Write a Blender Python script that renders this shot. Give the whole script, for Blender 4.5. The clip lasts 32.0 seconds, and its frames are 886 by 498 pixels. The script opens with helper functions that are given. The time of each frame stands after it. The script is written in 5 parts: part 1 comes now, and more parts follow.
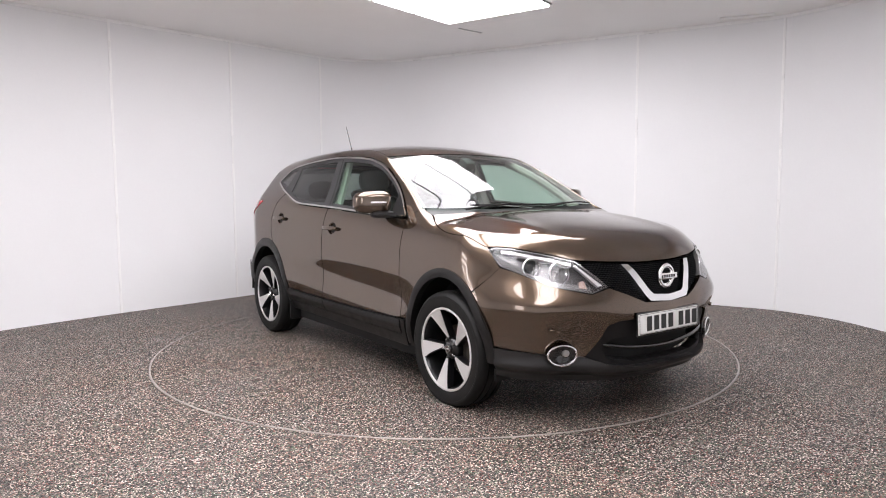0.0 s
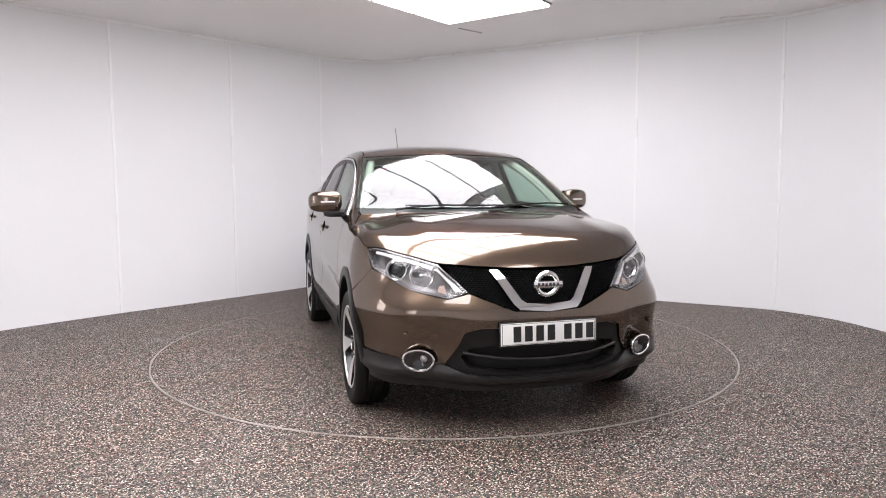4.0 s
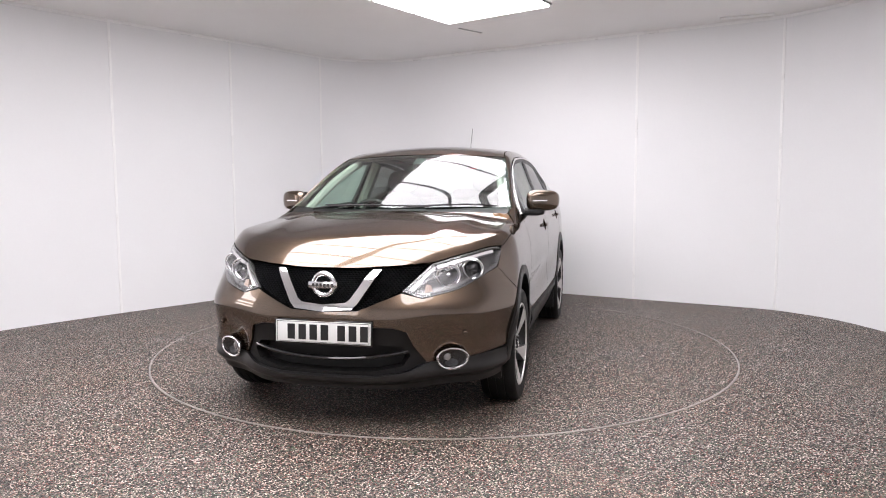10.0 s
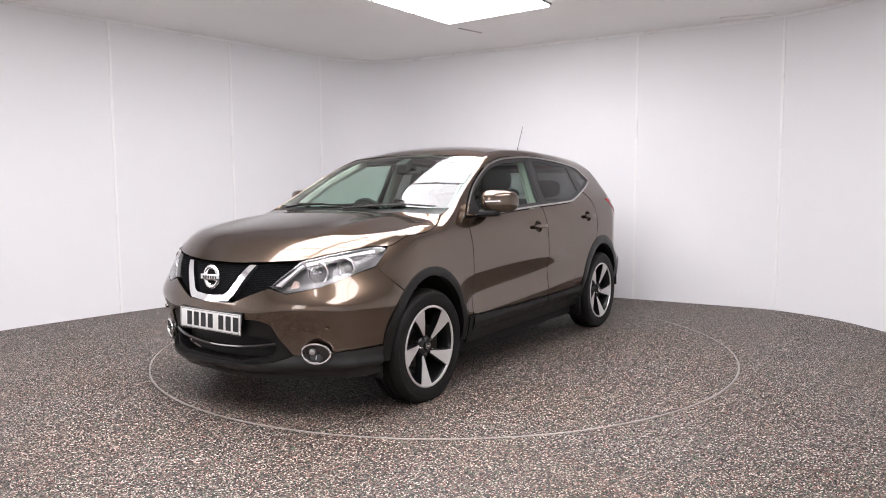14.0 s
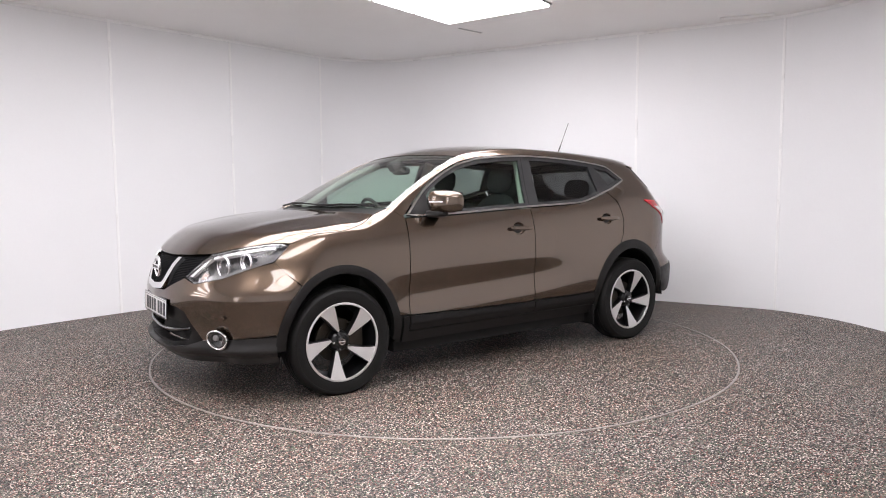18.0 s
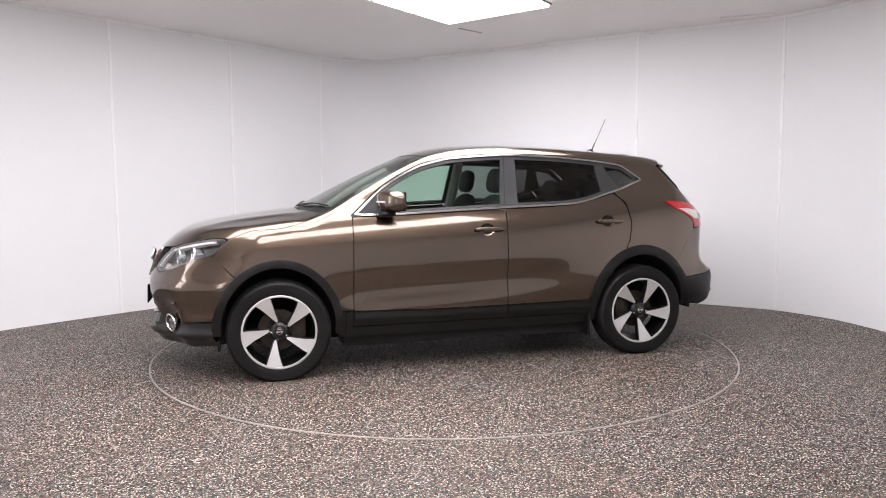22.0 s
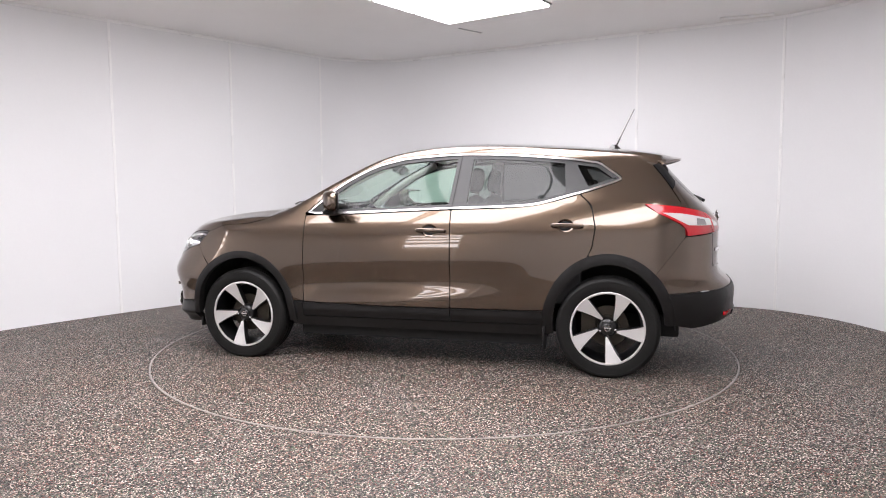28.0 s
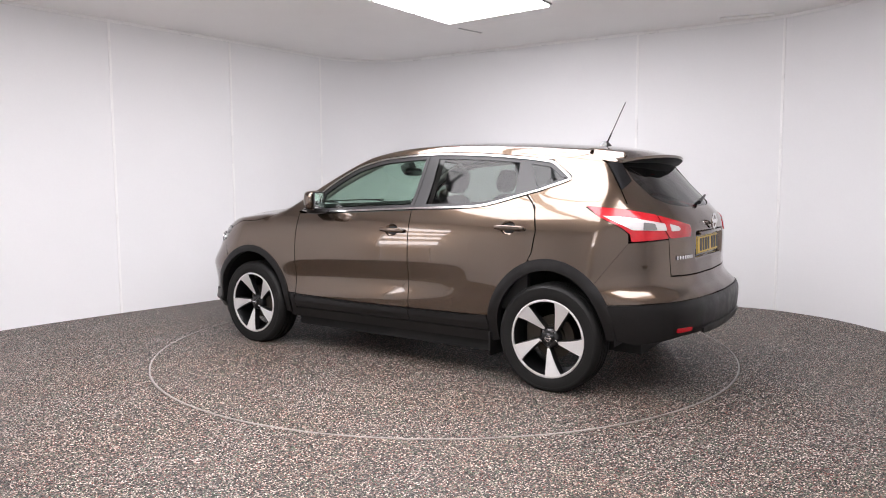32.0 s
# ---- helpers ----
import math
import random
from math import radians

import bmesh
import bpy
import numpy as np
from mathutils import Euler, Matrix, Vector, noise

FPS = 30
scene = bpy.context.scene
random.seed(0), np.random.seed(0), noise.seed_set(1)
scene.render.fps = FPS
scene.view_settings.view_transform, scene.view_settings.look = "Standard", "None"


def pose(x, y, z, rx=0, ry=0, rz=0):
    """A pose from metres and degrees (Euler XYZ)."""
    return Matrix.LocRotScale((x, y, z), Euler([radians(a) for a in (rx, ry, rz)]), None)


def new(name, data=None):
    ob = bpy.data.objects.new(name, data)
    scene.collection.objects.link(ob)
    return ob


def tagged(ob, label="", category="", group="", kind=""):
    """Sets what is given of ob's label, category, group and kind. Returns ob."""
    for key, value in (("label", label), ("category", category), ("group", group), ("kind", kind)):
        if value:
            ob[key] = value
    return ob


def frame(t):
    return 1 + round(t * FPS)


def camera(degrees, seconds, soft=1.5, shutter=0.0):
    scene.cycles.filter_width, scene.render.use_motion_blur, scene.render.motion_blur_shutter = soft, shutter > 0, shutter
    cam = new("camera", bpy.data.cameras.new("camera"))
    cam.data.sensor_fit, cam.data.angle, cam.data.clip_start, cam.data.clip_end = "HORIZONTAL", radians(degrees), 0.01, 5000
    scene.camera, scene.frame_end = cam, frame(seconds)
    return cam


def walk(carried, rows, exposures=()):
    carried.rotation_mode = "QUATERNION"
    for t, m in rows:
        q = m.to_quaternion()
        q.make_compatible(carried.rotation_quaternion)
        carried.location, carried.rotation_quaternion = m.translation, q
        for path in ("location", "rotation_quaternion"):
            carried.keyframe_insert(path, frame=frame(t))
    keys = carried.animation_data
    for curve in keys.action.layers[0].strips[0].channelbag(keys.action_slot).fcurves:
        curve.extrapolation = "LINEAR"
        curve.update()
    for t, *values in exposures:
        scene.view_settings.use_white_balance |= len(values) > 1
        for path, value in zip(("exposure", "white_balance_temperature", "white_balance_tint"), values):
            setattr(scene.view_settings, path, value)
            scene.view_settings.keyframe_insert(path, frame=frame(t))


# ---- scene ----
cam = camera(64.0, 32.0, soft=1.0)
EYE = (0.0, -5.6848, 1.2717)
CAM = Matrix.Translation(EYE) @ Euler((radians(90 - 5.1273), 0, radians(0.0421)), "XYZ").to_matrix().to_4x4() @ pose(0, 0, 0, 0, 0, -0.2976)
walk(cam, [(0, CAM), (32, CAM)], exposures=[(0, 1.0, 6380, 16), (32, 1.0, 6380, 16)])

# ---------------------------------------------------------------- light
world = bpy.data.worlds.new("world")
scene.world = world
world.use_nodes = True
world.node_tree.nodes["Background"].inputs[0].default_value = (0.9, 0.93, 1.0, 1)
world.node_tree.nodes["Background"].inputs[1].default_value = 0.02
LIGHT_POWER = 4.5
CEIL = 2.905


# ---------------------------------------------------------------- materials
def material(name, colour, rough=0.5, metal=0.0, coat=0.0, **more):
    m = bpy.data.materials.new(name)
    m.use_nodes = True
    b = m.node_tree.nodes["Principled BSDF"]
    b.inputs["Base Color"].default_value = (*colour, 1)
    b.inputs["Roughness"].default_value = rough
    b.inputs["Metallic"].default_value = metal
    b.inputs["Coat Weight"].default_value = coat
    b.inputs["Coat Roughness"].default_value = more.get("coat_rough", 0.02)
    if "spec" in more:
        b.inputs["Specular IOR Level"].default_value = more["spec"]
    return m


def node(m, kind, **values):
    n = m.node_tree.nodes.new(kind)
    for k, v in values.items():
        n.inputs[k.replace("_", " ")].default_value = v
    return n


def link(m, a, out, b, into):
    m.node_tree.links.new(a.outputs[out], b.inputs[into])


def ramp(m, stops):
    n = m.node_tree.nodes.new("ShaderNodeValToRGB")
    el = n.color_ramp.elements
    while len(el) < len(stops):
        el.new(0.5)
    for e, (p, c) in zip(el, stops):
        e.position = p
        e.color = (*c, 1)
    return n


def grainy(name, colour, rough, scale, amount, bump=0.0, metal=0.0, coat=0.0, spread=0.12):
    """A surface whose colour and roughness vary at a fine and a broad scale."""
    m = material(name, colour, rough, metal, coat)
    b = m.node_tree.nodes["Principled BSDF"]
    tc = m.node_tree.nodes.new("ShaderNodeTexCoord")
    fine, broad = node(m, "ShaderNodeTexNoise", Scale=scale, Detail=4.0), node(m, "ShaderNodeTexNoise", Scale=scale / 25, Detail=3.0)
    link(m, tc, "Object", fine, "Vector"), link(m, tc, "Object", broad, "Vector")
    mix = m.node_tree.nodes.new("ShaderNodeMath")
    mix.operation = "ADD"
    link(m, fine, "Fac", mix, 0), link(m, broad, "Fac", mix, 1)
    half = m.node_tree.nodes.new("ShaderNodeMath")
    half.operation = "MULTIPLY"
    half.inputs[1].default_value = 0.5
    link(m, mix, 0, half, 0)
    r = ramp(m, [(0.3, [max(0, c * (1 - amount)) for c in colour]), (0.7, [min(1, c * (1 + amount)) for c in colour])])
    link(m, half, 0, r, "Fac"), link(m, r, "Color", b, "Base Color")
    rr = ramp(m, [(0.3, [max(0.02, rough - spread / 2)] * 3), (0.7, [min(1, rough + spread / 2)] * 3)])
    link(m, broad, "Fac", rr, "Fac"), link(m, rr, "Color", b, "Roughness")
    if bump:
        bp = node(m, "ShaderNodeBump", Strength=bump, Distance=0.002)
        link(m, fine, "Fac", bp, "Height"), link(m, bp, "Normal", b, "Normal")
    return m


def stone_floor(name):
    """Resin-bound crushed stone: small dark, grey, pale, rusty and greenish chips."""
    m = material(name, (0.1, 0.1, 0.1), 0.55)
    b = m.node_tree.nodes["Principled BSDF"]
    tc = m.node_tree.nodes.new("ShaderNodeTexCoord")
    cells = node(m, "ShaderNodeTexVoronoi", Scale=165.0)
    link(m, tc, "Object", cells, "Vector")
    sep = m.node_tree.nodes.new("ShaderNodeSeparateColor")
    link(m, cells, "Color", sep, "Color")
    chips = ramp(m, [(0.0, (0.004, 0.004, 0.004)), (0.39, (0.034, 0.032, 0.030)), (0.49, (0.125, 0.11, 0.10)), (0.62, (0.34, 0.135, 0.115)),
                     (0.70, (0.105, 0.205, 0.125)), (0.775, (0.37, 0.345, 0.325)), (0.88, (0.90, 0.85, 0.80))])
    chips.color_ramp.interpolation = "CONSTANT"
    link(m, sep, "Red", chips, "Fac")
    # dark gaps between the chips
    edge = node(m, "ShaderNodeTexVoronoi", Scale=165.0)
    edge.feature = "DISTANCE_TO_EDGE"
    link(m, tc, "Object", edge, "Vector")
    gap = ramp(m, [(0.01, (0.35, 0.34, 0.33)), (0.10, (1.0, 1.0, 1.0))])
    link(m, edge, "Distance", gap, "Fac")
    broad = node(m, "ShaderNodeTexNoise", Scale=1.1, Detail=5.0)
    link(m, tc, "Object", broad, "Vector")
    tone = ramp(m, [(0.32, (0.66, 0.555, 0.48)), (0.62, (0.68, 0.63, 0.60))])
    link(m, broad, "Fac", tone, "Fac")
    shade = m.node_tree.nodes.new("ShaderNodeMix")
    shade.data_type, shade.blend_type = "RGBA", "MULTIPLY"
    shade.inputs[0].default_value = 1.0
    link(m, chips, "Color", shade, 6), link(m, gap, "Color", shade, 7)
    mul = m.node_tree.nodes.new("ShaderNodeMix")
    mul.data_type, mul.blend_type = "RGBA", "MULTIPLY"
    mul.inputs[0].default_value = 1.0
    link(m, shade, 2, mul, 6), link(m, tone, "Color", mul, 7), link(m, mul, 2, b, "Base Color")
    rough = ramp(m, [(0.0, (0.35,) * 3), (1.0, (0.75,) * 3)])
    link(m, sep, "Green", rough, "Fac"), link(m, rough, "Color", b, "Roughness")
    bp = node(m, "ShaderNodeBump", Strength=0.7, Distance=0.004)
    link(m, cells, "Distance", bp, "Height")
    bp.invert = True
    link(m, bp, "Normal", b, "Normal")
    return m


def emitter(name, colour, power):
    m = bpy.data.materials.new(name)
    m.use_nodes = True
    nt = m.node_tree
    nt.nodes.clear()
    e, o = nt.nodes.new("ShaderNodeEmission"), nt.nodes.new("ShaderNodeOutputMaterial")
    e.inputs[0].default_value, e.inputs[1].default_value = (*colour, 1), power
    nt.links.new(e.outputs[0], o.inputs[0])
    return m


def pane(name, tint, gloss=0.0, base=0.045):
    """A thin pane: what lies behind it shows through its tint, and it mirrors more at grazing angles."""
    m = bpy.data.materials.new(name)
    m.use_nodes = True
    nt = m.node_tree
    nt.nodes.clear()
    o, mix, t, g, f, p, k = [nt.nodes.new("ShaderNode" + n) for n in ("OutputMaterial", "MixShader", "BsdfTransparent", "BsdfGlossy", "LayerWeight", "Math", "Math")]
    t.inputs[0].default_value = (*tint, 1)
    g.inputs["Roughness"].default_value = gloss
    f.inputs["Blend"].default_value = 0.5
    p.operation, k.operation = "POWER", "MULTIPLY_ADD"
    p.inputs[1].default_value = 4.5
    k.inputs[1].default_value, k.inputs[2].default_value = 0.92, base
    nt.links.new(f.outputs["Facing"], p.inputs[0]), nt.links.new(p.outputs[0], k.inputs[0]), nt.links.new(k.outputs[0], mix.inputs[0])
    nt.links.new(t.outputs[0], mix.inputs[1]), nt.links.new(g.outputs[0], mix.inputs[2]), nt.links.new(mix.outputs[0], o.inputs[0])
    return m


def car_paint(name, colour):
    m = material(name, colour, 0.22, 0.97, 1.0, coat_rough=0.015)
    b = m.node_tree.nodes["Principled BSDF"]
    tc = m.node_tree.nodes.new("ShaderNodeTexCoord")
    flake = node(m, "ShaderNodeTexVoronoi", Scale=1400.0)
    link(m, tc, "Object", flake, "Vector")
    sep = m.node_tree.nodes.new("ShaderNodeSeparateColor")
    link(m, flake, "Color", sep, "Color")
    r = ramp(m, [(0.0, [c * 0.7 for c in colour]), (1.0, [c * 1.3 for c in colour])])
    link(m, sep, "Red", r, "Fac"), link(m, r, "Color", b, "Base Color")
    dust = node(m, "ShaderNodeTexNoise", Scale=3.0, Detail=6.0)
    link(m, tc, "Object", dust, "Vector")
    rr = ramp(m, [(0.3, (0.20,) * 3), (0.7, (0.235,) * 3)])
    link(m, dust, "Fac", rr, "Fac"), link(m, rr, "Color", b, "Roughness")
    b.inputs["Coat IOR"].default_value = 1.68
    b.inputs["Specular IOR Level"].default_value = 0.2
    b.inputs["Specular Tint"].default_value = (0.28, 0.24, 0.21, 1)
    return m


PAINT = car_paint("bronze_paint", (0.126, 0.088, 0.061))
PLASTIC = grainy("black_plastic", (0.0085, 0.0080, 0.0080), 0.40, 400, 0.25, 0.12)
GLOSS_BLACK = material("gloss_black", (0.008, 0.008, 0.009), 0.12, 0, 0.6)
WHEEL_BLACK = material("wheel_black", (0.005, 0.005, 0.0055), 0.28, 0.0, 0.15)
SATIN_BLACK = grainy("satin_black", (0.018, 0.018, 0.019), 0.42, 300, 0.2)
GRILLE = grainy("grille_plastic", (0.005, 0.005, 0.006), 0.5, 300, 0.2)
GRILLE.node_tree.nodes["Principled BSDF"].inputs["Specular IOR Level"].default_value = 0.2
LIP = grainy("satin_lip_plastic", (0.0105, 0.0098, 0.0098), 0.36, 400, 0.25, 0.08)
# near-black puts the shade of gaps and hollows into the colour
DARK = material("dark_void", (0.006, 0.006, 0.006), 0.8)
CHROME = material("chrome", (0.85, 0.85, 0.86), 0.07, 1.0)
TRIM_CHROME = material("window_chrome", (0.58, 0.57, 0.56), 0.16, 1.0)
SILVER = grainy("machined_alloy", (0.66, 0.65, 0.64), 0.34, 300, 0.05, 0.0, 0.55)
STEEL = grainy("brake_steel", (0.055, 0.047, 0.038), 0.5, 200, 0.3, 0.05, 0.8)
RUBBER = grainy("tyre_rubber", (0.008, 0.0078, 0.0075), 0.55, 150, 0.25, 0.1)
RUBBER.node_tree.nodes["Principled BSDF"].inputs["Specular IOR Level"].default_value = 0.22
PLASTIC.node_tree.nodes["Principled BSDF"].inputs["Specular IOR Level"].default_value = 0.28
GLASS = pane("green_glass", (0.64, 0.81, 0.72), 0.0, 0.032)
SCREEN = pane("windscreen_glass", (0.66, 0.78, 0.72), 0.0, 0.08)
DARK_GLASS = pane("privacy_glass", (0.25, 0.26, 0.26), 0.0, 0.036)
CLEAR = pane("lamp_lens", (0.93, 0.94, 0.95))
RED_LENS = material("red_lens", (0.50, 0.008, 0.016), 0.2, 0, 0.6)
WHITE_LENS = material("clear_lamp_bowl", (0.75, 0.72, 0.72), 0.18, 0.3, 1.0)
AMBER = material("amber_lens", (0.46, 0.34, 0.29), 0.2, 0, 1.0)
REFLECTOR = material("lamp_reflector", (0.8, 0.8, 0.82), 0.12, 1.0)
CONDUIT_GREY = material("conduit_paint", (0.45, 0.44, 0.43), 0.5)
LAMP_GREY = material("lamp_bezel", (0.13, 0.125, 0.125), 0.26, 0.6)
LAMP_SILVER = material("lamp_bezel_silver", (0.36, 0.35, 0.35), 0.22, 0.7)
CLOTH = grainy("seat_cloth", (0.020, 0.020, 0.022), 0.9, 60, 0.25)
TRIM_DARK = grainy("dashboard_vinyl", (0.022, 0.022, 0.023), 0.6, 350, 0.2, 0.15)
TRIM_LIGHT = grainy("headlining", (0.42, 0.40, 0.37), 0.9, 400, 0.08, 0.1)
PLATE_WHITE = material("plate_white", (0.75, 0.75, 0.73), 0.35)
PLATE_YELLOW = material("plate_yellow", (0.80, 0.55, 0.06), 0.35)
INK = material("plate_black", (0.01, 0.01, 0.01), 0.4)
WALL = grainy("white_wall_panel", (0.85, 0.853, 0.865), 0.55, 60, 0.012, 0.03)
STRIP = grainy("white_joint_strip", (0.92, 0.92, 0.92), 0.3, 60, 0.02)
PLASTER = grainy("ceiling_paint", (0.91, 0.90, 0.895), 0.85, 90, 0.015, 0.1)
STONE = stone_floor("stone_chip_floor")
RIM = grainy("worn_aluminium_edge", (0.31, 0.285, 0.265), 0.5, 60, 0.5, 0.05, 0.3)
PANEL = emitter("light_panel", (1.0, 0.985, 0.97), LIGHT_POWER)
TUBE = emitter("light_tube", (1.0, 0.97, 0.95), 4.0)
FRAME = material("light_frame", (0.12, 0.12, 0.12), 0.5)


# ---------------------------------------------------------------- mesh helpers
def mesh_object(name, bm, mat, parent=None, label="", smooth=True, sharp=35):
    me = bpy.data.meshes.new(name)
    bm.normal_update()
    bm.to_mesh(me)
    bm.free()
    for m in mat if isinstance(mat, (list, tuple)) else [mat]:
        me.materials.append(m)
    if smooth:
        me.polygons.foreach_set("use_smooth", [True] * len(me.polygons))
        me.set_sharp_from_angle(angle=radians(sharp))
    ob = new(name, me)
    ob.parent = parent
    if label:
        ob["label"] = label
    return ob


def part(name, bm, mat, parent, label="", smooth=True, sharp=35):
    return mesh_object(name, bm, mat, parent, label, smooth, sharp)


def box(bm, size, at, bevel=0.0, turn=None, seg=2):
    """A bevelled box of that size round a centre."""
    m = Matrix.Translation(at) @ (turn if turn else Matrix()) @ Matrix.Diagonal((*size, 1))
    made = bmesh.ops.create_cube(bm, size=1, matrix=m)
    if bevel:
        edges = list({e for v in made["verts"] for e in v.link_edges})
        bmesh.ops.bevel(bm, geom=edges, offset=bevel, segments=seg, affect="EDGES", profile=0.6)
    return bm


def lathe(bm, profile, axis="y", n=48, centre=(0, 0, 0), closed=False):
    """Turns a profile of (radius, height along the axis) round it."""
    rings = []
    for r, h in profile:
        ring = []
        for i in range(n):
            a = 2 * math.pi * i / n
            c, s = r * math.cos(a), r * math.sin(a)
            p = {"x": (h, c, s), "y": (c, h, s), "z": (c, s, h)}[axis]
            ring.append(bm.verts.new(Vector(p) + Vector(centre)))
        rings.append(ring)
    pairs = list(zip(rings, rings[1:])) + ([(rings[-1], rings[0])] if closed else [])
    for a, b in pairs:
        for i in range(n):
            bm.faces.new((a[i], a[(i + 1) % n], b[(i + 1) % n], b[i]))
    bmesh.ops.recalc_face_normals(bm, faces=bm.faces)
    return bm


def tube(bm, points, radius, n=8, taper=1.0):
    """A round bar along points."""
    pts = [Vector(p) for p in points]
    rings = []
    for i, p in enumerate(pts):
        d = (pts[min(i + 1, len(pts) - 1)] - pts[max(i - 1, 0)]).normalized()
        side = d.orthogonal().normalized() if abs(d.z) > 0.9 else d.cross(Vector((0, 0, 1))).normalized()
        up = side.cross(d)
        r = radius * (1 + (taper - 1) * i / max(1, len(pts) - 1))
        rings.append([bm.verts.new(p + r * (math.cos(2 * math.pi * k / n) * side + math.sin(2 * math.pi * k / n) * up)) for k in range(n)])
    for a, b in zip(rings, rings[1:]):
        for k in range(n):
            bm.faces.new((a[k], a[(k + 1) % n], b[(k + 1) % n], b[k]))
    bm.faces.new(rings[0][::-1]), bm.faces.new(rings[-1])
    bmesh.ops.recalc_face_normals(bm, faces=bm.faces)
    return bm


def bend(points, step=0.02, closed=False):
    """A smooth curve (Catmull-Rom) through points, in steps."""
    p = [np.array(q, float) for q in points]
    out = []
    n = len(p)
    for i in range(n if closed else n - 1):
        a, b, c, d = (p[(i - 1) % n] if closed or i else 2 * p[0] - p[1]), p[i], p[(i + 1) % n], (p[(i + 2) % n] if closed or i + 2 < n else 2 * p[-1] - p[-2])
        k = max(1, int(np.linalg.norm(c - b) / step))
        for j in range(k):
            t = j / k
            out.append(0.5 * (2 * b + (c - a) * t + (2 * a - 5 * b + 4 * c - d) * t * t + (3 * b - a - 3 * c + d) * t ** 3))
    if not closed:
        out.append(p[-1])
    return [tuple(q) for q in out]


# ---------------------------------------------------------------- room
# plan of the white booth: two straight walls that meet in a wide curve behind the turntable
PLAN = bend([(-4.75, -1.9), (-4.52, -0.35), (-3.957, 0.543), (-3.322, 1.340), (-2.708, 2.040), (-2.287, 2.530), (-1.911, 2.965), (-1.62, 3.34), (-1.333, 3.615), (-0.983, 3.755), (-0.614, 3.745),
             (-0.241, 3.57), (0.118, 3.335), (0.786, 2.925), (1.716, 2.368), (2.536, 1.895), (3.08, 1.572), (3.337, 1.385), (3.50, 1.165), (3.62, 0.965), (3.704, 0.734), (3.789, 0.304), (3.92, -0.5), (4.10, -1.8), (4.35, -5.2), (4.0, -6.6), (2.6, -7.2), (-2.8, -7.2), (-4.3, -6.6), (-4.75, -5.2)], 0.08, closed=True)
# bearings, seen from the front of the booth, of the joints between the wall panels
SEAMS = [-24.49, -16.25, -9.46, 15.12, 24.98]


def plan_normal(i):
    n = len(PLAN)
    a, b = PLAN[(i - 1) % n], PLAN[(i + 1) % n]
    d = Vector((b[0] - a[0], b[1] - a[1])).normalized()
    return Vector((d.y, -d.x))  # into the room


def wall_strip(i0, i1, z0, z1, out, thick, bm=None):
    """A bent slab along the plan from point i0 to i1, its face out metres into the room."""
    bm = bm or bmesh.new()
    rows = []
    for i in range(i0, i1 + 1):
        p, n = Vector(PLAN[i % len(PLAN)]), plan_normal(i % len(PLAN))
        a, b = p + n * out, p + n * (out - thick)
        rows.append([bm.verts.new((q.x, q.y, z)) for q, z in ((a, z0), (a, z1), (b, z1), (b, z0))])
    loop = i1 - i0 == len(PLAN)
    for r, s in zip(rows, rows[1:]):
        for k in range(4):
            bm.faces.new((r[k], r[(k + 1) % 4], s[(k + 1) % 4], s[k]))
    if not loop:
        bm.faces.new(rows[0]), bm.faces.new(rows[-1][::-1])
    bmesh.ops.recalc_face_normals(bm, faces=bm.faces)
    return bm


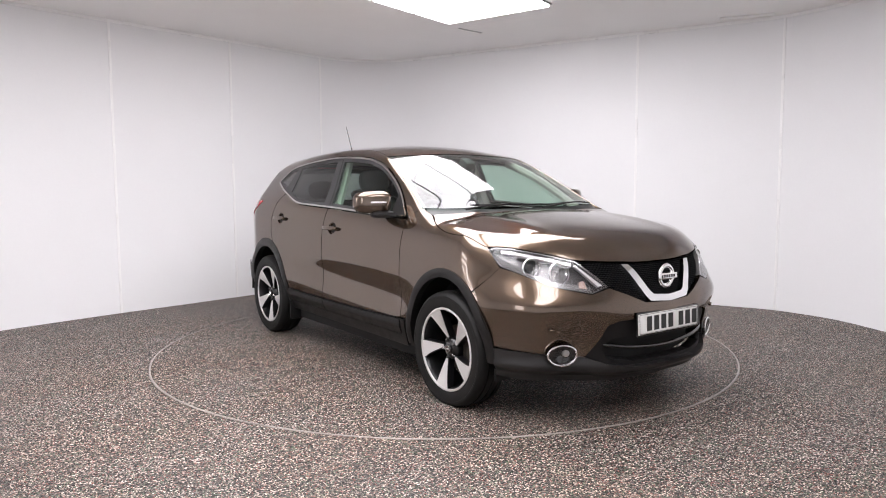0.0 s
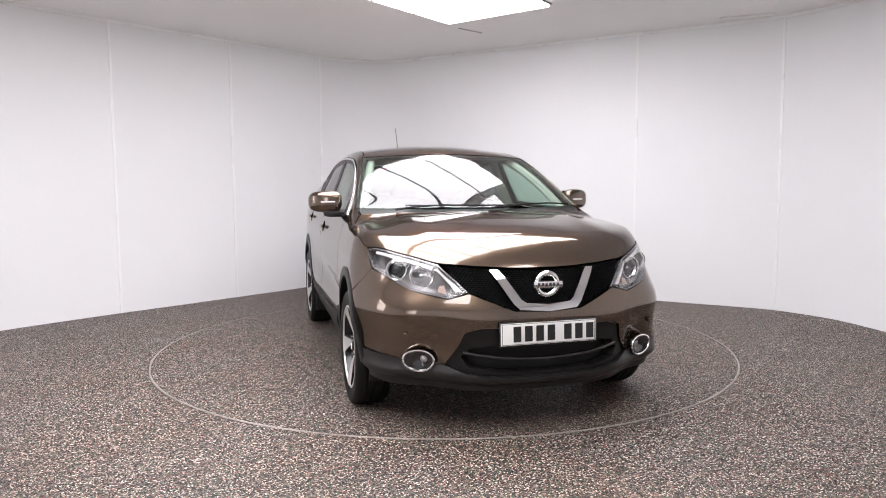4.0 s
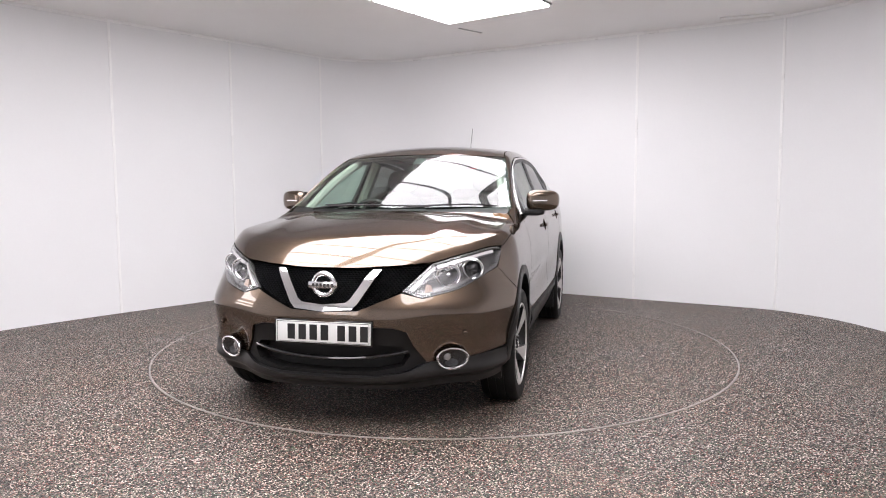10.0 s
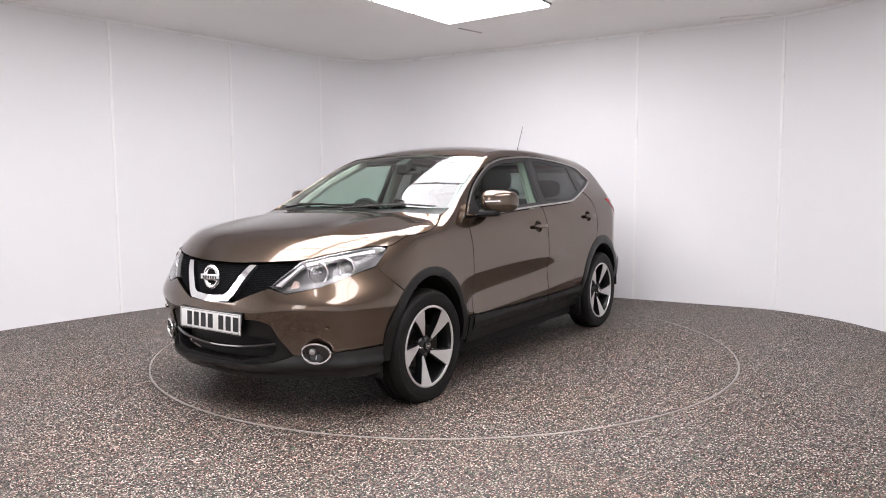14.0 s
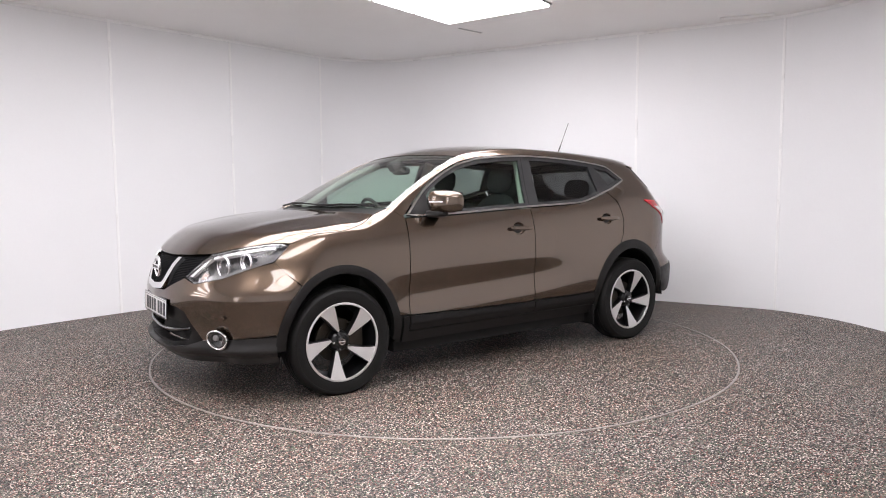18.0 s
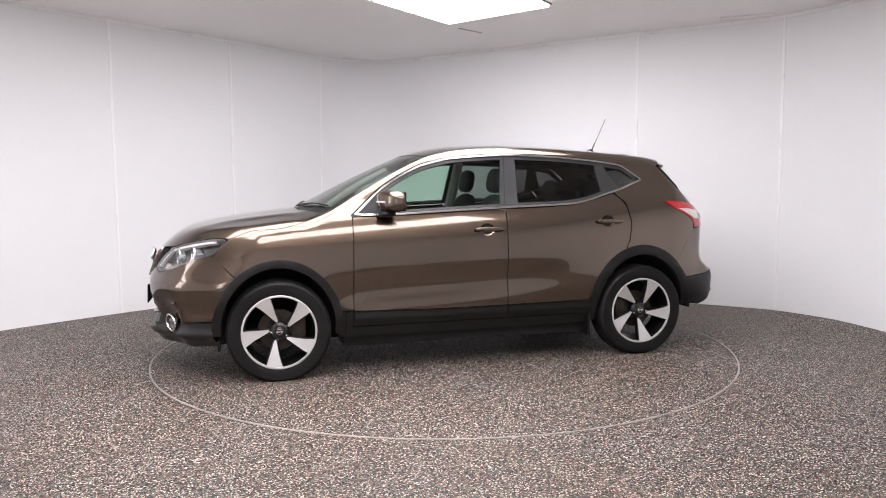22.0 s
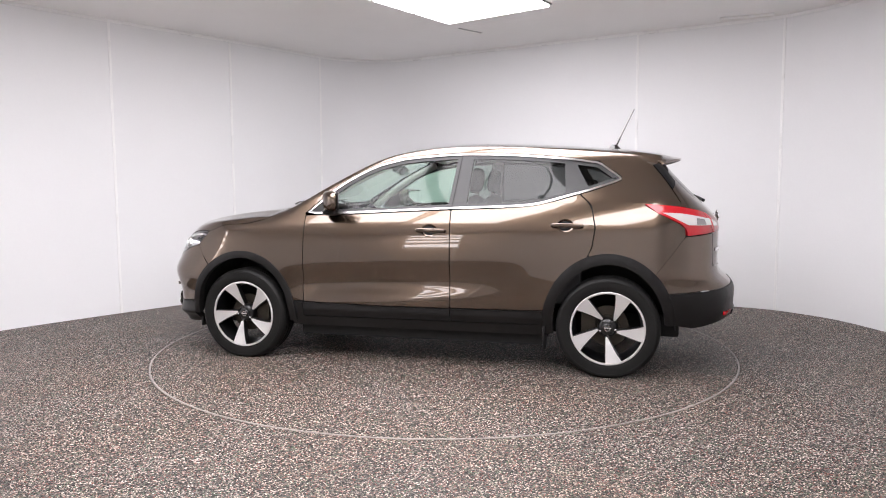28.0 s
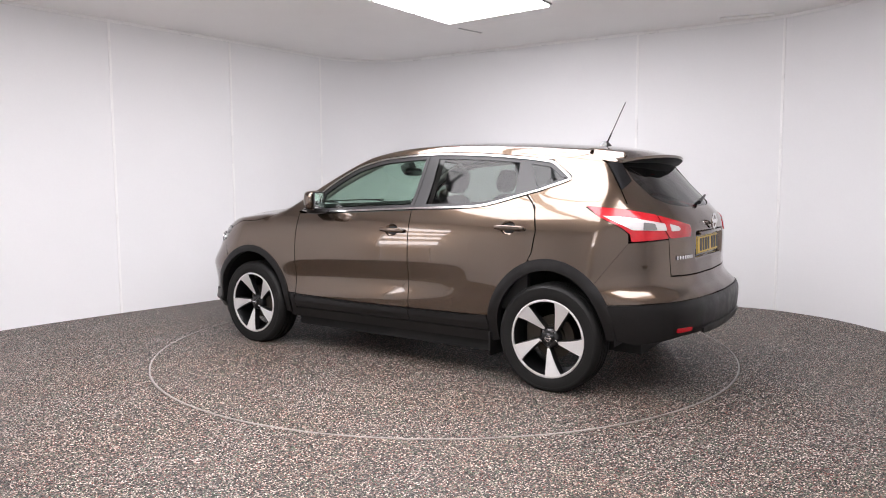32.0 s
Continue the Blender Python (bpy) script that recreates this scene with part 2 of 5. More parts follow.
def build_room():
    wall = mesh_object("wall", wall_strip(0, len(PLAN), -0.05, CEIL, -0.012, 0.12), STRIP, None, "", True, 40)
    tagged(wall, "white curved booth wall of smooth plastic panels", "wall", kind="structure")
    cut = sorted(min((i for i in range(len(PLAN)) if PLAN[i][1] > 0), key=lambda i: abs(math.degrees(math.atan2(PLAN[i][0], PLAN[i][1] - EYE[1])) - b)) for b in SEAMS)
    step = len(PLAN) - cut[-1] + cut[0]
    more = [cut[-1] + round(step * k / 10) for k in range(1, 10)]
    cuts = cut + more + [cut[0] + len(PLAN)]
    for a, b in zip(cuts, cuts[1:]):
        part("wall_panel", wall_strip(a, b, 0.0, CEIL, 0.0, 0.011), WALL, wall)
    for c in cuts[:-1]:
        p, n = Vector(PLAN[c % len(PLAN)]), plan_normal(c % len(PLAN))
        turn = Matrix.Rotation(math.atan2(n.y, n.x), 4, "Z")
        part("joint_strip", box(bmesh.new(), (0.008, 0.026, CEIL), (p.x + n.x * 0.004, p.y + n.y * 0.004, CEIL / 2), 0.003, turn), STRIP, wall)
    cove = mesh_object("trim", wall_strip(0, len(PLAN), CEIL - 0.028, CEIL, 0.012, 0.012), STRIP)
    tagged(cove, "thin white plastic trim where wall meets ceiling", "trim", kind="structure")
    # floor: one sheet with a round opening for the turntable
    bm = bmesh.new()
    n = 128
    inner = [bm.verts.new((2.229 * math.cos(2 * math.pi * i / n), 2.229 * math.sin(2 * math.pi * i / n), 0)) for i in range(n)]
    outer = [bm.verts.new((8 * math.cos(2 * math.pi * i / n), 8 * math.sin(2 * math.pi * i / n) - 1.0, 0)) for i in range(n)]
    low = [bm.verts.new((v.co.x, v.co.y, -0.08)) for v in inner]
    for i in range(n):
        j = (i + 1) % n
        bm.faces.new((inner[i], outer[i], outer[j], inner[j]))
        bm.faces.new((low[i], inner[i], inner[j], low[j]))
    bm.faces.new(low[::-1])
    floor = mesh_object("floor", bm, STONE, None, "", False)
    tagged(floor, "speckled grey stone-chip resin floor of the booth", "floor", kind="structure")
    # ceiling with the recess of the lights closed above
    bm = bmesh.new()
    box(bm, (16, 16, 0.1), (0, -1.5, CEIL + 0.05))
    ceil = mesh_object("ceiling", bm, PLASTER, None, "", False)
    tagged(ceil, "plain pale grey painted ceiling", "ceiling", kind="structure")


U, V = Vector((math.cos(radians(-36.8)), math.sin(radians(-36.8)), 0)), Vector((math.cos(radians(-126.8)), math.sin(radians(-126.8)), 0))
CORNER = Vector((0.079, 1.562, 0))


def ceiling_clips():
    """A thin conduit and a narrow hatch strip under the ceiling."""
    for a, b, r, mat, label in (((0.17, 1.87), (0.42, 2.10), 0.006, CONDUIT_GREY, "thin grey conduit fixed under the ceiling"), ((2.74, 1.48), (3.19, 1.30), 0.012, STRIP, "narrow white strip fixed under the ceiling")):
        ob = mesh_object("ceiling_conduit", tube(bmesh.new(), [(*a, CEIL - r), (*b, CEIL - r)], r, 8), mat)
        tagged(ob, label, "conduit")


def light_strip(u0, v0, rows, glow, name="ceiling_light"):
    """A run of square glowing panels in a dark frame, set just under the ceiling."""
    w, l = 1.12, 0.58
    turn = Matrix.Rotation(radians(-36.8), 4, "Z")
    base = CORNER + U * (u0 + w / 2) + V * (v0 + rows * l / 2)
    thing = new(name)
    thing.matrix_basis = Matrix.Translation((base.x, base.y, CEIL)) @ turn
    tagged(thing, "long bright white ceiling light of glowing panels", "ceiling light", "ceiling lights")
    bm = bmesh.new()
    box(bm, (w + 0.02, rows * l + 0.02, 0.012), (0, 0, -0.0065))
    part("frame", bm, FRAME, thing, "", False)
    for k in range(rows):
        bm = bmesh.new()
        # glowing sides stand below the frame, added to brighten the upper walls
        box(bm, (w, l - 0.042, 0.024), (0, -rows * l / 2 + (k + 0.5) * l, -0.0250), 0.004)
        part("diffuser", bm, glow, thing, "", False)
    return thing


def studio_light(at, turn, tall=1.60, wide=0.90, low=0.80):
    """An upright light: four glowing strips in a white tray on two legs."""
    thing = new("studio_light")
    thing.matrix_basis = Matrix.Translation(at) @ Matrix.Rotation(radians(turn), 4, "Z")
    tagged(thing, "white upright studio light with glowing strips beside the wall", "studio light", "studio lights")
    bm = bmesh.new()
    box(bm, (0.05, wide, tall), (0, 0, tall / 2 + low), 0.01)
    part("tray", bm, STRIP, thing, "", False)
    for y in (-wide * 0.4, wide * 0.4):
        bm = bmesh.new()
        box(bm, (0.05, 0.05, low + 0.01), (0, y, low / 2 + 0.005), 0.005)
        part("leg", bm, STRIP, thing, "", False)
    for k in range(4):
        z = low + tall * (k + 0.5) / 4
        bm = bmesh.new()
        box(bm, (0.03, wide * 0.92, tall / 4 * 0.45), (0.042, 0, z), 0.006)
        part("glowing_strip", bm, TUBE, thing, "", False)
    return thing


def build_turntable():
    table = new("turntable")
    tagged(table, "round turntable with stone-chip top and worn aluminium edge", "turntable")
    lathe_bm = bmesh.new()
    n = 160
    top = [lathe_bm.verts.new((2.212 * math.cos(2 * math.pi * i / n), 2.212 * math.sin(2 * math.pi * i / n), 0.0)) for i in range(n)]
    low = [lathe_bm.verts.new((v.co.x, v.co.y, -0.06)) for v in top]
    lathe_bm.faces.new(top)
    for i in range(n):
        lathe_bm.faces.new((low[i], low[(i + 1) % n], top[(i + 1) % n], top[i]))
    part("deck", lathe_bm, STONE, table, "", False)
    part("edge_ring", lathe(bmesh.new(), [(2.213, -0.05), (2.213, 0.002), (2.215, 0.003), (2.222, 0.003), (2.224, 0.002), (2.224, -0.05)], "z", 160), RIM, table, "worn aluminium edge ring", True, 30)
    return table


# ---------------------------------------------------------------- the car's form
# car space: x forward, y to its left, z up, origin on the ground midway between the axles
def curve(pairs, soft):
    """A smooth function through (position, value) pairs."""
    xs = np.arange(-3.0, 3.5, 0.004)
    p = np.array(sorted(pairs), float)
    ys = np.interp(xs, p[:, 0], p[:, 1])
    k = np.arange(-int(3 * soft / 0.004), int(3 * soft / 0.004) + 1) * 0.004
    g = np.exp(-0.5 * (k / soft) ** 2)
    pad = len(k) // 2
    ys = np.convolve(np.pad(ys, pad, mode="edge"), g / g.sum(), mode="valid")
    return lambda x: np.interp(x, xs, ys)


WIDTH = curve([(-2.4, 0.80), (-2.0, 0.855), (-1.6, 0.878), (-1.2, 0.888), (-0.6, 0.888), (0.6, 0.888), (1.0, 0.895), (1.3, 0.907), (1.62, 0.912), (1.74, 0.892), (1.9, 0.845), (2.3, 0.70)], 0.12)
BELT = curve([(-2.2, 1.185), (-0.8, 1.135), (0.5, 1.085), (1.0, 1.06), (2.2, 1.0)], 0.15)
SECTION = curve([(-1.0, -0.12), (-0.85, -0.055), (-0.74, -0.022), (-0.67, -0.005), (-0.62, 0.0), (-0.50, 0.002), (-0.365, 0.0), (-0.28, -0.003), (-0.22, -0.006), (-0.17, -0.012), (-0.09, -0.031),
                 (-0.04, -0.049), (0.0, -0.070), (0.1, -0.122), (0.2, -0.164), (0.3, -0.202), (0.4, -0.246), (0.5, -0.308), (0.6, -0.38)], 0.022)
TAPER = curve([(-2.2, 0.62), (-1.5, 0.34), (-0.9, 0.06), (-0.4, 0.0), (2.0, 0.0)], 0.12)
CABIN = curve([(-2.4, 1.30), (-1.93, 1.448), (-1.795, 1.478), (-1.54, 1.519), (-1.34, 1.540), (-1.04, 1.563), (-0.8, 1.577), (-0.55, 1.588), (-0.35, 1.591), (-0.10, 1.583), (0.06, 1.566), (0.18, 1.545), (0.274, 1.522),
               (0.41, 1.470), (0.591, 1.389), (0.704, 1.336), (0.817, 1.281), (0.929, 1.224), (1.042, 1.164), (1.2, 1.08), (1.6, 0.86), (2.4, 0.4)], 0.035)
HOOD = curve([(0.2, 1.09), (0.7, 1.113), (1.10, 1.113), (1.25, 1.104), (1.353, 1.092), (1.485, 1.076), (1.704, 1.044), (1.85, 1.015), (1.94, 0.985), (2.055, 0.922), (2.12, 0.864), (2.2, 0.79), (2.5, 0.5)], 0.04)
CROWN = curve([(-2.2, 0.13), (-1.0, 0.13), (0.05, 0.13), (0.255, 0.122), (0.5, 0.130), (0.7, 0.142), (0.925, 0.160), (1.035, 0.135), (1.12, 0.105), (1.2, 0.095), (1.6, 0.085), (1.85, 0.11), (2.2, 0.10)], 0.045)
NOSE = curve([(0.1, 2.08), (0.20, 2.14), (0.26, 2.175), (0.33, 2.186), (0.45, 2.182), (0.56, 2.195), (0.63, 2.195), (0.70, 2.172), (0.78, 2.148), (0.85, 2.12), (0.93, 2.05), (1.05, 1.92)], 0.025)
NOSE_SWEEP = curve([(-0.3, 0.02), (0.0, 0.0), (0.26, 0.018), (0.4, 0.055), (0.5, 0.098), (0.6, 0.150), (0.7, 0.225), (0.78, 0.32), (0.86, 0.48), (0.95, 0.75)], 0.04)
NOSE_FULL = curve([(0.2, 0.82), (0.42, 0.80), (0.62, 0.72), (0.80, 1.0), (1.0, 1.0)], 0.04)
CHAMFER = curve([(0.1, 0.07), (0.42, 0.068), (0.55, 0.02), (0.65, 0.0), (1.0, 0.0)], 0.03)
CREASE = curve([(-0.72, 0.0), (-0.65, -0.003), (-0.60, -0.013), (-0.54, -0.029), (-0.50, -0.033), (-0.465, -0.030), (-0.40, -0.008), (-0.37, 0.0), (-0.2, 0.0)], 0.012)
DOOR_DISH = curve([(-0.80, 0.0), (-0.55, 0.25), (-0.15, 0.75), (0.2, 1.0), (0.74, 1.0), (0.92, 0.25), (1.05, 0.0)], 0.05)
TAIL = curve([(0.1, -1.98), (0.22, -2.06), (0.32, -2.13), (0.42, -2.17), (0.57, -2.18), (0.63, -2.145), (0.66, -2.085), (0.74, -2.070), (0.95, -2.075), (1.04, -2.06), (1.12, -1.985),
              (1.22, -1.885), (1.32, -1.79), (1.42, -1.70), (1.6, -1.56)], 0.022)
TAIL_SWEEP = curve([(-0.3, 0.008), (0.0, 0.0), (0.3, 0.012), (0.5, 0.042), (0.65, 0.095), (0.75, 0.165), (0.83, 0.30), (0.92, 0.56)], 0.04)
HOOD_RIDGE = curve([(0.9, 0.0), (1.1, 0.006), (1.5, 0.012), (1.9, 0.005), (2.05, 0.0)], 0.08)


BLEND = curve([(-2.2, 0.06), (0.0, 0.055), (0.22, 0.032), (0.9, 0.030), (1.12, 0.055), (2.2, 0.07)], 0.06)


def blend_max(a, b, k):
    h = np.maximum(k - np.abs(a - b), 0.0) / k
    return np.maximum(a, b) + h * h * k * 0.25


def RIDGE(x):
    return blend_max(CABIN(x), HOOD(x), 0.02)


def phi(x, y, z):
    """The car's outer form as a field: negative inside, zero on its skin."""
    w = np.sqrt(y * y + 1e-6)
    q = z - BELT(x)
    side = w - (WIDTH(x) + SECTION(q) + CREASE(q) * DOOR_DISH(x) + 0.026 * np.exp(-((z - 0.53) / 0.16) ** 2) * (np.exp(-((x - 1.50) / 0.30) ** 2) + 0.7 * np.exp(-((x + 1.35) / 0.32) ** 2)) - TAPER(x) * np.maximum(q, 0) ** 1.2)
    top = (z - RIDGE(x) + CROWN(x) * w * w - HOOD_RIDGE(x) * np.exp(-((w - 0.52) / 0.09) ** 2)) * 0.92
    nose = (x - NOSE(z) + NOSE_SWEEP(w) * NOSE_FULL(z) + CHAMFER(z) * np.exp(-((w - 0.60) / 0.15) ** 2)) * 0.9
    tail = (TAIL(z) + TAIL_SWEEP(w) - x) * 0.9
    return blend_max(blend_max(side, top, BLEND(x)), blend_max(nose, tail, 0.05), 0.06)


def grad(p):
    h = 0.006
    g = np.stack([phi(p[:, 0] + h * (k == 0), p[:, 1] + h * (k == 1), p[:, 2] + h * (k == 2)) - phi(p[:, 0] - h * (k == 0), p[:, 1] - h * (k == 1), p[:, 2] - h * (k == 2)) for k in range(3)], 1)
    return g / (np.linalg.norm(g, axis=1, keepdims=True) + 1e-9)


def view(u, v, d, far, near):
    return np.array(u, float), np.array(v, float), np.array(d, float), far, near


R2 = math.sqrt(0.5)
VIEWS = {
    "side": view((1, 0, 0), (0, 0, 1), (0, 1, 0), 1.2, 0.02),
    "front": view((0, 1, 0), (0, 0, 1), (1, 0, 0), 2.6, 0.8),
    "rear": view((0, 1, 0), (0, 0, 1), (-1, 0, 0), 2.6, 0.8),
    "top": view((1, 0, 0), (0, 1, 0), (0, 0, 1), 1.8, 0.3),
    "front_corner": view((-R2, R2, 0), (0, 0, 1), (R2, R2, 0), 2.6, 0.2),
    "rear_corner": view((R2, R2, 0), (0, 0, 1), (-R2, R2, 0), 2.6, 0.2),
    "shoulder": view((1, 0, 0), (0, -R2, R2), (0, R2, R2), 2.2, 0.3),
}


def flat(kind, p):
    u, v = VIEWS[kind][:2]
    p = np.array(p, float)
    return (p[0], p[1]) if len(p) == 2 else (float(p @ u), float(p @ v))


def skin(kind, pts):
    """The points of the skin that lie under 2D points of a view."""
    u, v, d, far, near = VIEWS[kind]
    pts = np.array(pts, float)
    o = pts[:, :1] * u + pts[:, 1:] * v
    s = np.linspace(far, near, 240)
    f = np.stack([phi(*(o + k * d).T) for k in s], 1)
    hit = f < 0
    i = np.where(hit.any(1), hit.argmax(1), f.argmin(1))
    i = np.clip(i, 1, len(s) - 1)
    hi, lo = s[i - 1].copy(), s[i].copy()
    for _ in range(26):
        m = (hi + lo) / 2
        inside = phi(*(o + m[:, None] * d).T) < 0
        lo, hi = np.where(inside, m, lo), np.where(inside, hi, m)
    return o + ((hi + lo) / 2)[:, None] * d


def inside(poly, pts):
    """Which points lie in a polygon."""
    poly, pts = np.array(poly), np.array(pts)
    odd = np.zeros(len(pts), bool)
    for (x1, y1), (x2, y2) in zip(poly, np.roll(poly, -1, 0)):
        c = ((y1 > pts[:, 1]) != (y2 > pts[:, 1])) & (pts[:, 0] < (x2 - x1) * (pts[:, 1] - y1) / (y2 - y1 + 1e-12) + x1)
        odd ^= c
    return odd


def dense(poly, step):
    out = []
    n = len(poly)
    for i in range(n):
        a, b = np.array(poly[i]), np.array(poly[(i + 1) % n])
        k = max(1, int(math.ceil(np.linalg.norm(b - a) / step)))
        out += [tuple(a + (b - a) * j / k) for j in range(k)]
    return out


def rounded(pts, r=0.02, n=4):
    """A polygon with its corners rounded; a point may carry its own radius as (x, y, r)."""
    out = []
    m = len(pts)
    for i, p in enumerate(pts):
        rad = p[2] if len(p) > 2 else r
        a, b, c = np.array(pts[i - 1][:2], float), np.array(p[:2], float), np.array(pts[(i + 1) % m][:2], float)
        la, lc = np.linalg.norm(a - b), np.linalg.norm(c - b)
        d = min(rad, la * 0.45, lc * 0.45)
        if d < 0.002:
            out.append(tuple(b))
            continue
        s, e = b + (a - b) / la * d, b + (c - b) / lc * d
        for j in range(n + 1):
            t = j / n
            out.append(tuple((1 - t) ** 2 * s + 2 * t * (1 - t) * b + t * t * e))
    return out


def inset(poly, d):
    """The polygon drawn in by d."""
    p = np.array(poly, float)
    area = 0.5 * np.sum(p[:, 0] * np.roll(p[:, 1], -1) - np.roll(p[:, 0], -1) * p[:, 1])
    e1, e2 = p - np.roll(p, 1, 0), np.roll(p, -1, 0) - p
    t = e1 / (np.linalg.norm(e1, axis=1, keepdims=True) + 1e-9) + e2 / (np.linalg.norm(e2, axis=1, keepdims=True) + 1e-9)
    t /= np.linalg.norm(t, axis=1, keepdims=True) + 1e-9
    n = np.stack([-t[:, 1], t[:, 0]], 1) * (1 if area > 0 else -1)
    return [tuple(q) for q in p + n * d]


def circle(cx, cy, r, n=32, ry=None):
    return [(cx + r * math.cos(2 * math.pi * i / n), cy + (ry or r) * math.sin(2 * math.pi * i / n)) for i in range(n)]


def sheet(kind, outline, holes=(), grid=0.03, edge=0.015):
    """Triangles that fill a 2D outline with holes: points and faces."""
    from mathutils.geometry import delaunay_2d_cdt
    loops = [dense([flat(kind, p) for p in outline], edge)] + [dense([flat(kind, p) for p in h], edge) for h in holes]
    pts, edges = [], []
    for lp in loops:
        s = len(pts)
        pts += lp
        edges += [(s + i, s + (i + 1) % len(lp)) for i in range(len(lp))]
    b = np.array(loops[0])
    gx, gy = np.arange(b[:, 0].min(), b[:, 0].max(), grid), np.arange(b[:, 1].min(), b[:, 1].max(), grid)
    g = np.array([(x + (0.5 * grid if j % 2 else 0), y) for j, y in enumerate(gy) for x in gx])
    if len(g):
        keep = inside(loops[0], g)
        for h in loops[1:]:
            keep &= ~inside(h, g)
        allp = np.array(pts)
        g = g[keep]
        if len(g):
            d = np.sqrt(((g[:, None] - allp[None]) ** 2).sum(2)).min(1)
            pts += [tuple(q) for q in g[d > 0.45 * edge]]
    v, _, f, *_ = delaunay_2d_cdt([Vector(q) for q in pts], edges, [], 0, 1e-6)
    v = np.array([tuple(q) for q in v])
    f = np.array([tuple(t) for t in f if len(t) == 3])
    mid = v[f].mean(1)
    keep = inside(loops[0], mid)
    for h in loops[1:]:
        keep &= ~inside(h, mid)
    return v, f[keep]


def panel(name, kind, outline, mat, parent, holes=(), out=0.0, thick=0.012, sides=(1,), grid=0.03, edge=0.015, label="", lip=0.0, shape=None):
    """Parts of the car's skin: an outline in one view is laid on the form, raised by out and given thickness.
    sides: 1 for the car's left, -1 for its mirror image; (0,) makes both halves one mesh. shape: a further raise, per point."""
    if 0 in sides and kind in ("front_corner", "rear_corner"):
        face = kind.split("_")[0]
        outline = [(float(skin(face, [(0.0, q[2])])[0][0]), 0.0, q[2]) if len(q) == 3 and abs(q[1]) < 1e-6 else q for q in outline]
        # the edge on the middle line follows the form
        za, zb = outline[-1][2], outline[0][2]
        k = max(2, int(abs(zb - za) / 0.01))
        zs = [za + (zb - za) * i / k for i in range(1, k)]
        outline = list(outline) + [(float(q[0]), 0.0, z) for q, z in zip(skin(face, [(0.0, z) for z in zs]), zs)]
    v2, f = sheet(kind, outline, holes, grid, edge)
    p = skin(kind, v2)
    n = grad(p)
    if shape:
        # tilt the normals with the slope of the raise
        t1 = np.cross(n, np.array([0.3, 0.2, 1.0]))
        t1 /= np.linalg.norm(t1, axis=1, keepdims=True)
        t2 = np.cross(n, t1)
        h = 0.004
        s1, s2 = (shape(p + t1 * h) - shape(p - t1 * h)) / (2 * h), (shape(p + t2 * h) - shape(p - t2 * h)) / (2 * h)
        n2 = n - t1 * s1[:, None] - t2 * s2[:, None]
        p = p + n * (out + shape(p))[:, None]
        n = n2 / np.linalg.norm(n2, axis=1, keepdims=True)
    else:
        p = p + n * out
    if 0 in sides:
        mid = np.abs(p[:, 1]) < 0.004
        p[mid, 1] = 0.0
        n[mid, 1] = 0.0
    tri = p[f]
    fn = np.cross(tri[:, 1] - tri[:, 0], tri[:, 2] - tri[:, 0])
    f = np.where(((fn * n[f[:, 0]]).sum(1) < 0)[:, None], f[:, ::-1], f)
    # rim edges: those used once
    count = {}
    for t in f:
        for a, b in ((t[0], t[1]), (t[1], t[2]), (t[2], t[0])):
            count[(a, b)] = count.get((a, b), 0) + 1
    rim = [(a, b) for (a, b) in count if (b, a) not in count]
    made = []
    for s in sides:
        verts, faces, normals = [], [], []
        for m in ((1, -1) if s == 0 else (s,)):
            base = len(verts)
            k = np.array([1, m, 1])
            verts += [tuple(q) for q in p * k]
            normals += [tuple(q) for q in n * k]
            faces += [tuple(base + i for i in (t if m > 0 else t[::-1])) for t in f]
            for a, b in rim:
                if s == 0 and abs(p[a, 1]) < 1e-3 and abs(p[b, 1]) < 1e-3:
                    continue
                i = len(verts)
                qa, qb = p[a] * k, p[b] * k
                na, nb = n[a] * k, n[b] * k
                verts += [tuple(qa), tuple(qb), tuple(qb - nb * thick), tuple(qa - na * thick)]
                w = np.cross(qb - qa, na) * m
                w = w / (np.linalg.norm(w) + 1e-9)
                normals += [tuple(w)] * 4
                faces.append((i + 1, i, i + 3, i + 2) if m > 0 else (i, i + 1, i + 2, i + 3))
        me = bpy.data.meshes.new(name)
        me.from_pydata(verts, [], faces)
        me.polygons.foreach_set("use_smooth", [True] * len(me.polygons))
        me.materials.append(mat)
        me.normals_split_custom_set_from_vertices(normals)
        ob = new(name, me)
        ob.parent = parent
        if label:
            ob["label"] = label
        made.append(ob)
    return made[0] if len(made) == 1 else made


WHEEL_X, WHEEL_Z, ARCH = 1.323, 0.335, 0.461


REAR_ARCH = 0.487


def arch_points(cx, r, a0, a1, n=20):
    """Points on a wheel arch between two angles (degrees, 0 forward, 90 up)."""
    wide = r - (0.044 if cx > 0 else 0.056)
    return [(cx + wide * math.cos(radians(a0 + (a1 - a0) * i / n)), WHEEL_Z + r * math.sin(radians(a0 + (a1 - a0) * i / n))) for i in range(n + 1)]


def on_top(pairs):
    return [tuple(q) for q in skin("top", pairs)]


def on_front(pairs):
    return [tuple(q) for q in skin("front", pairs)]


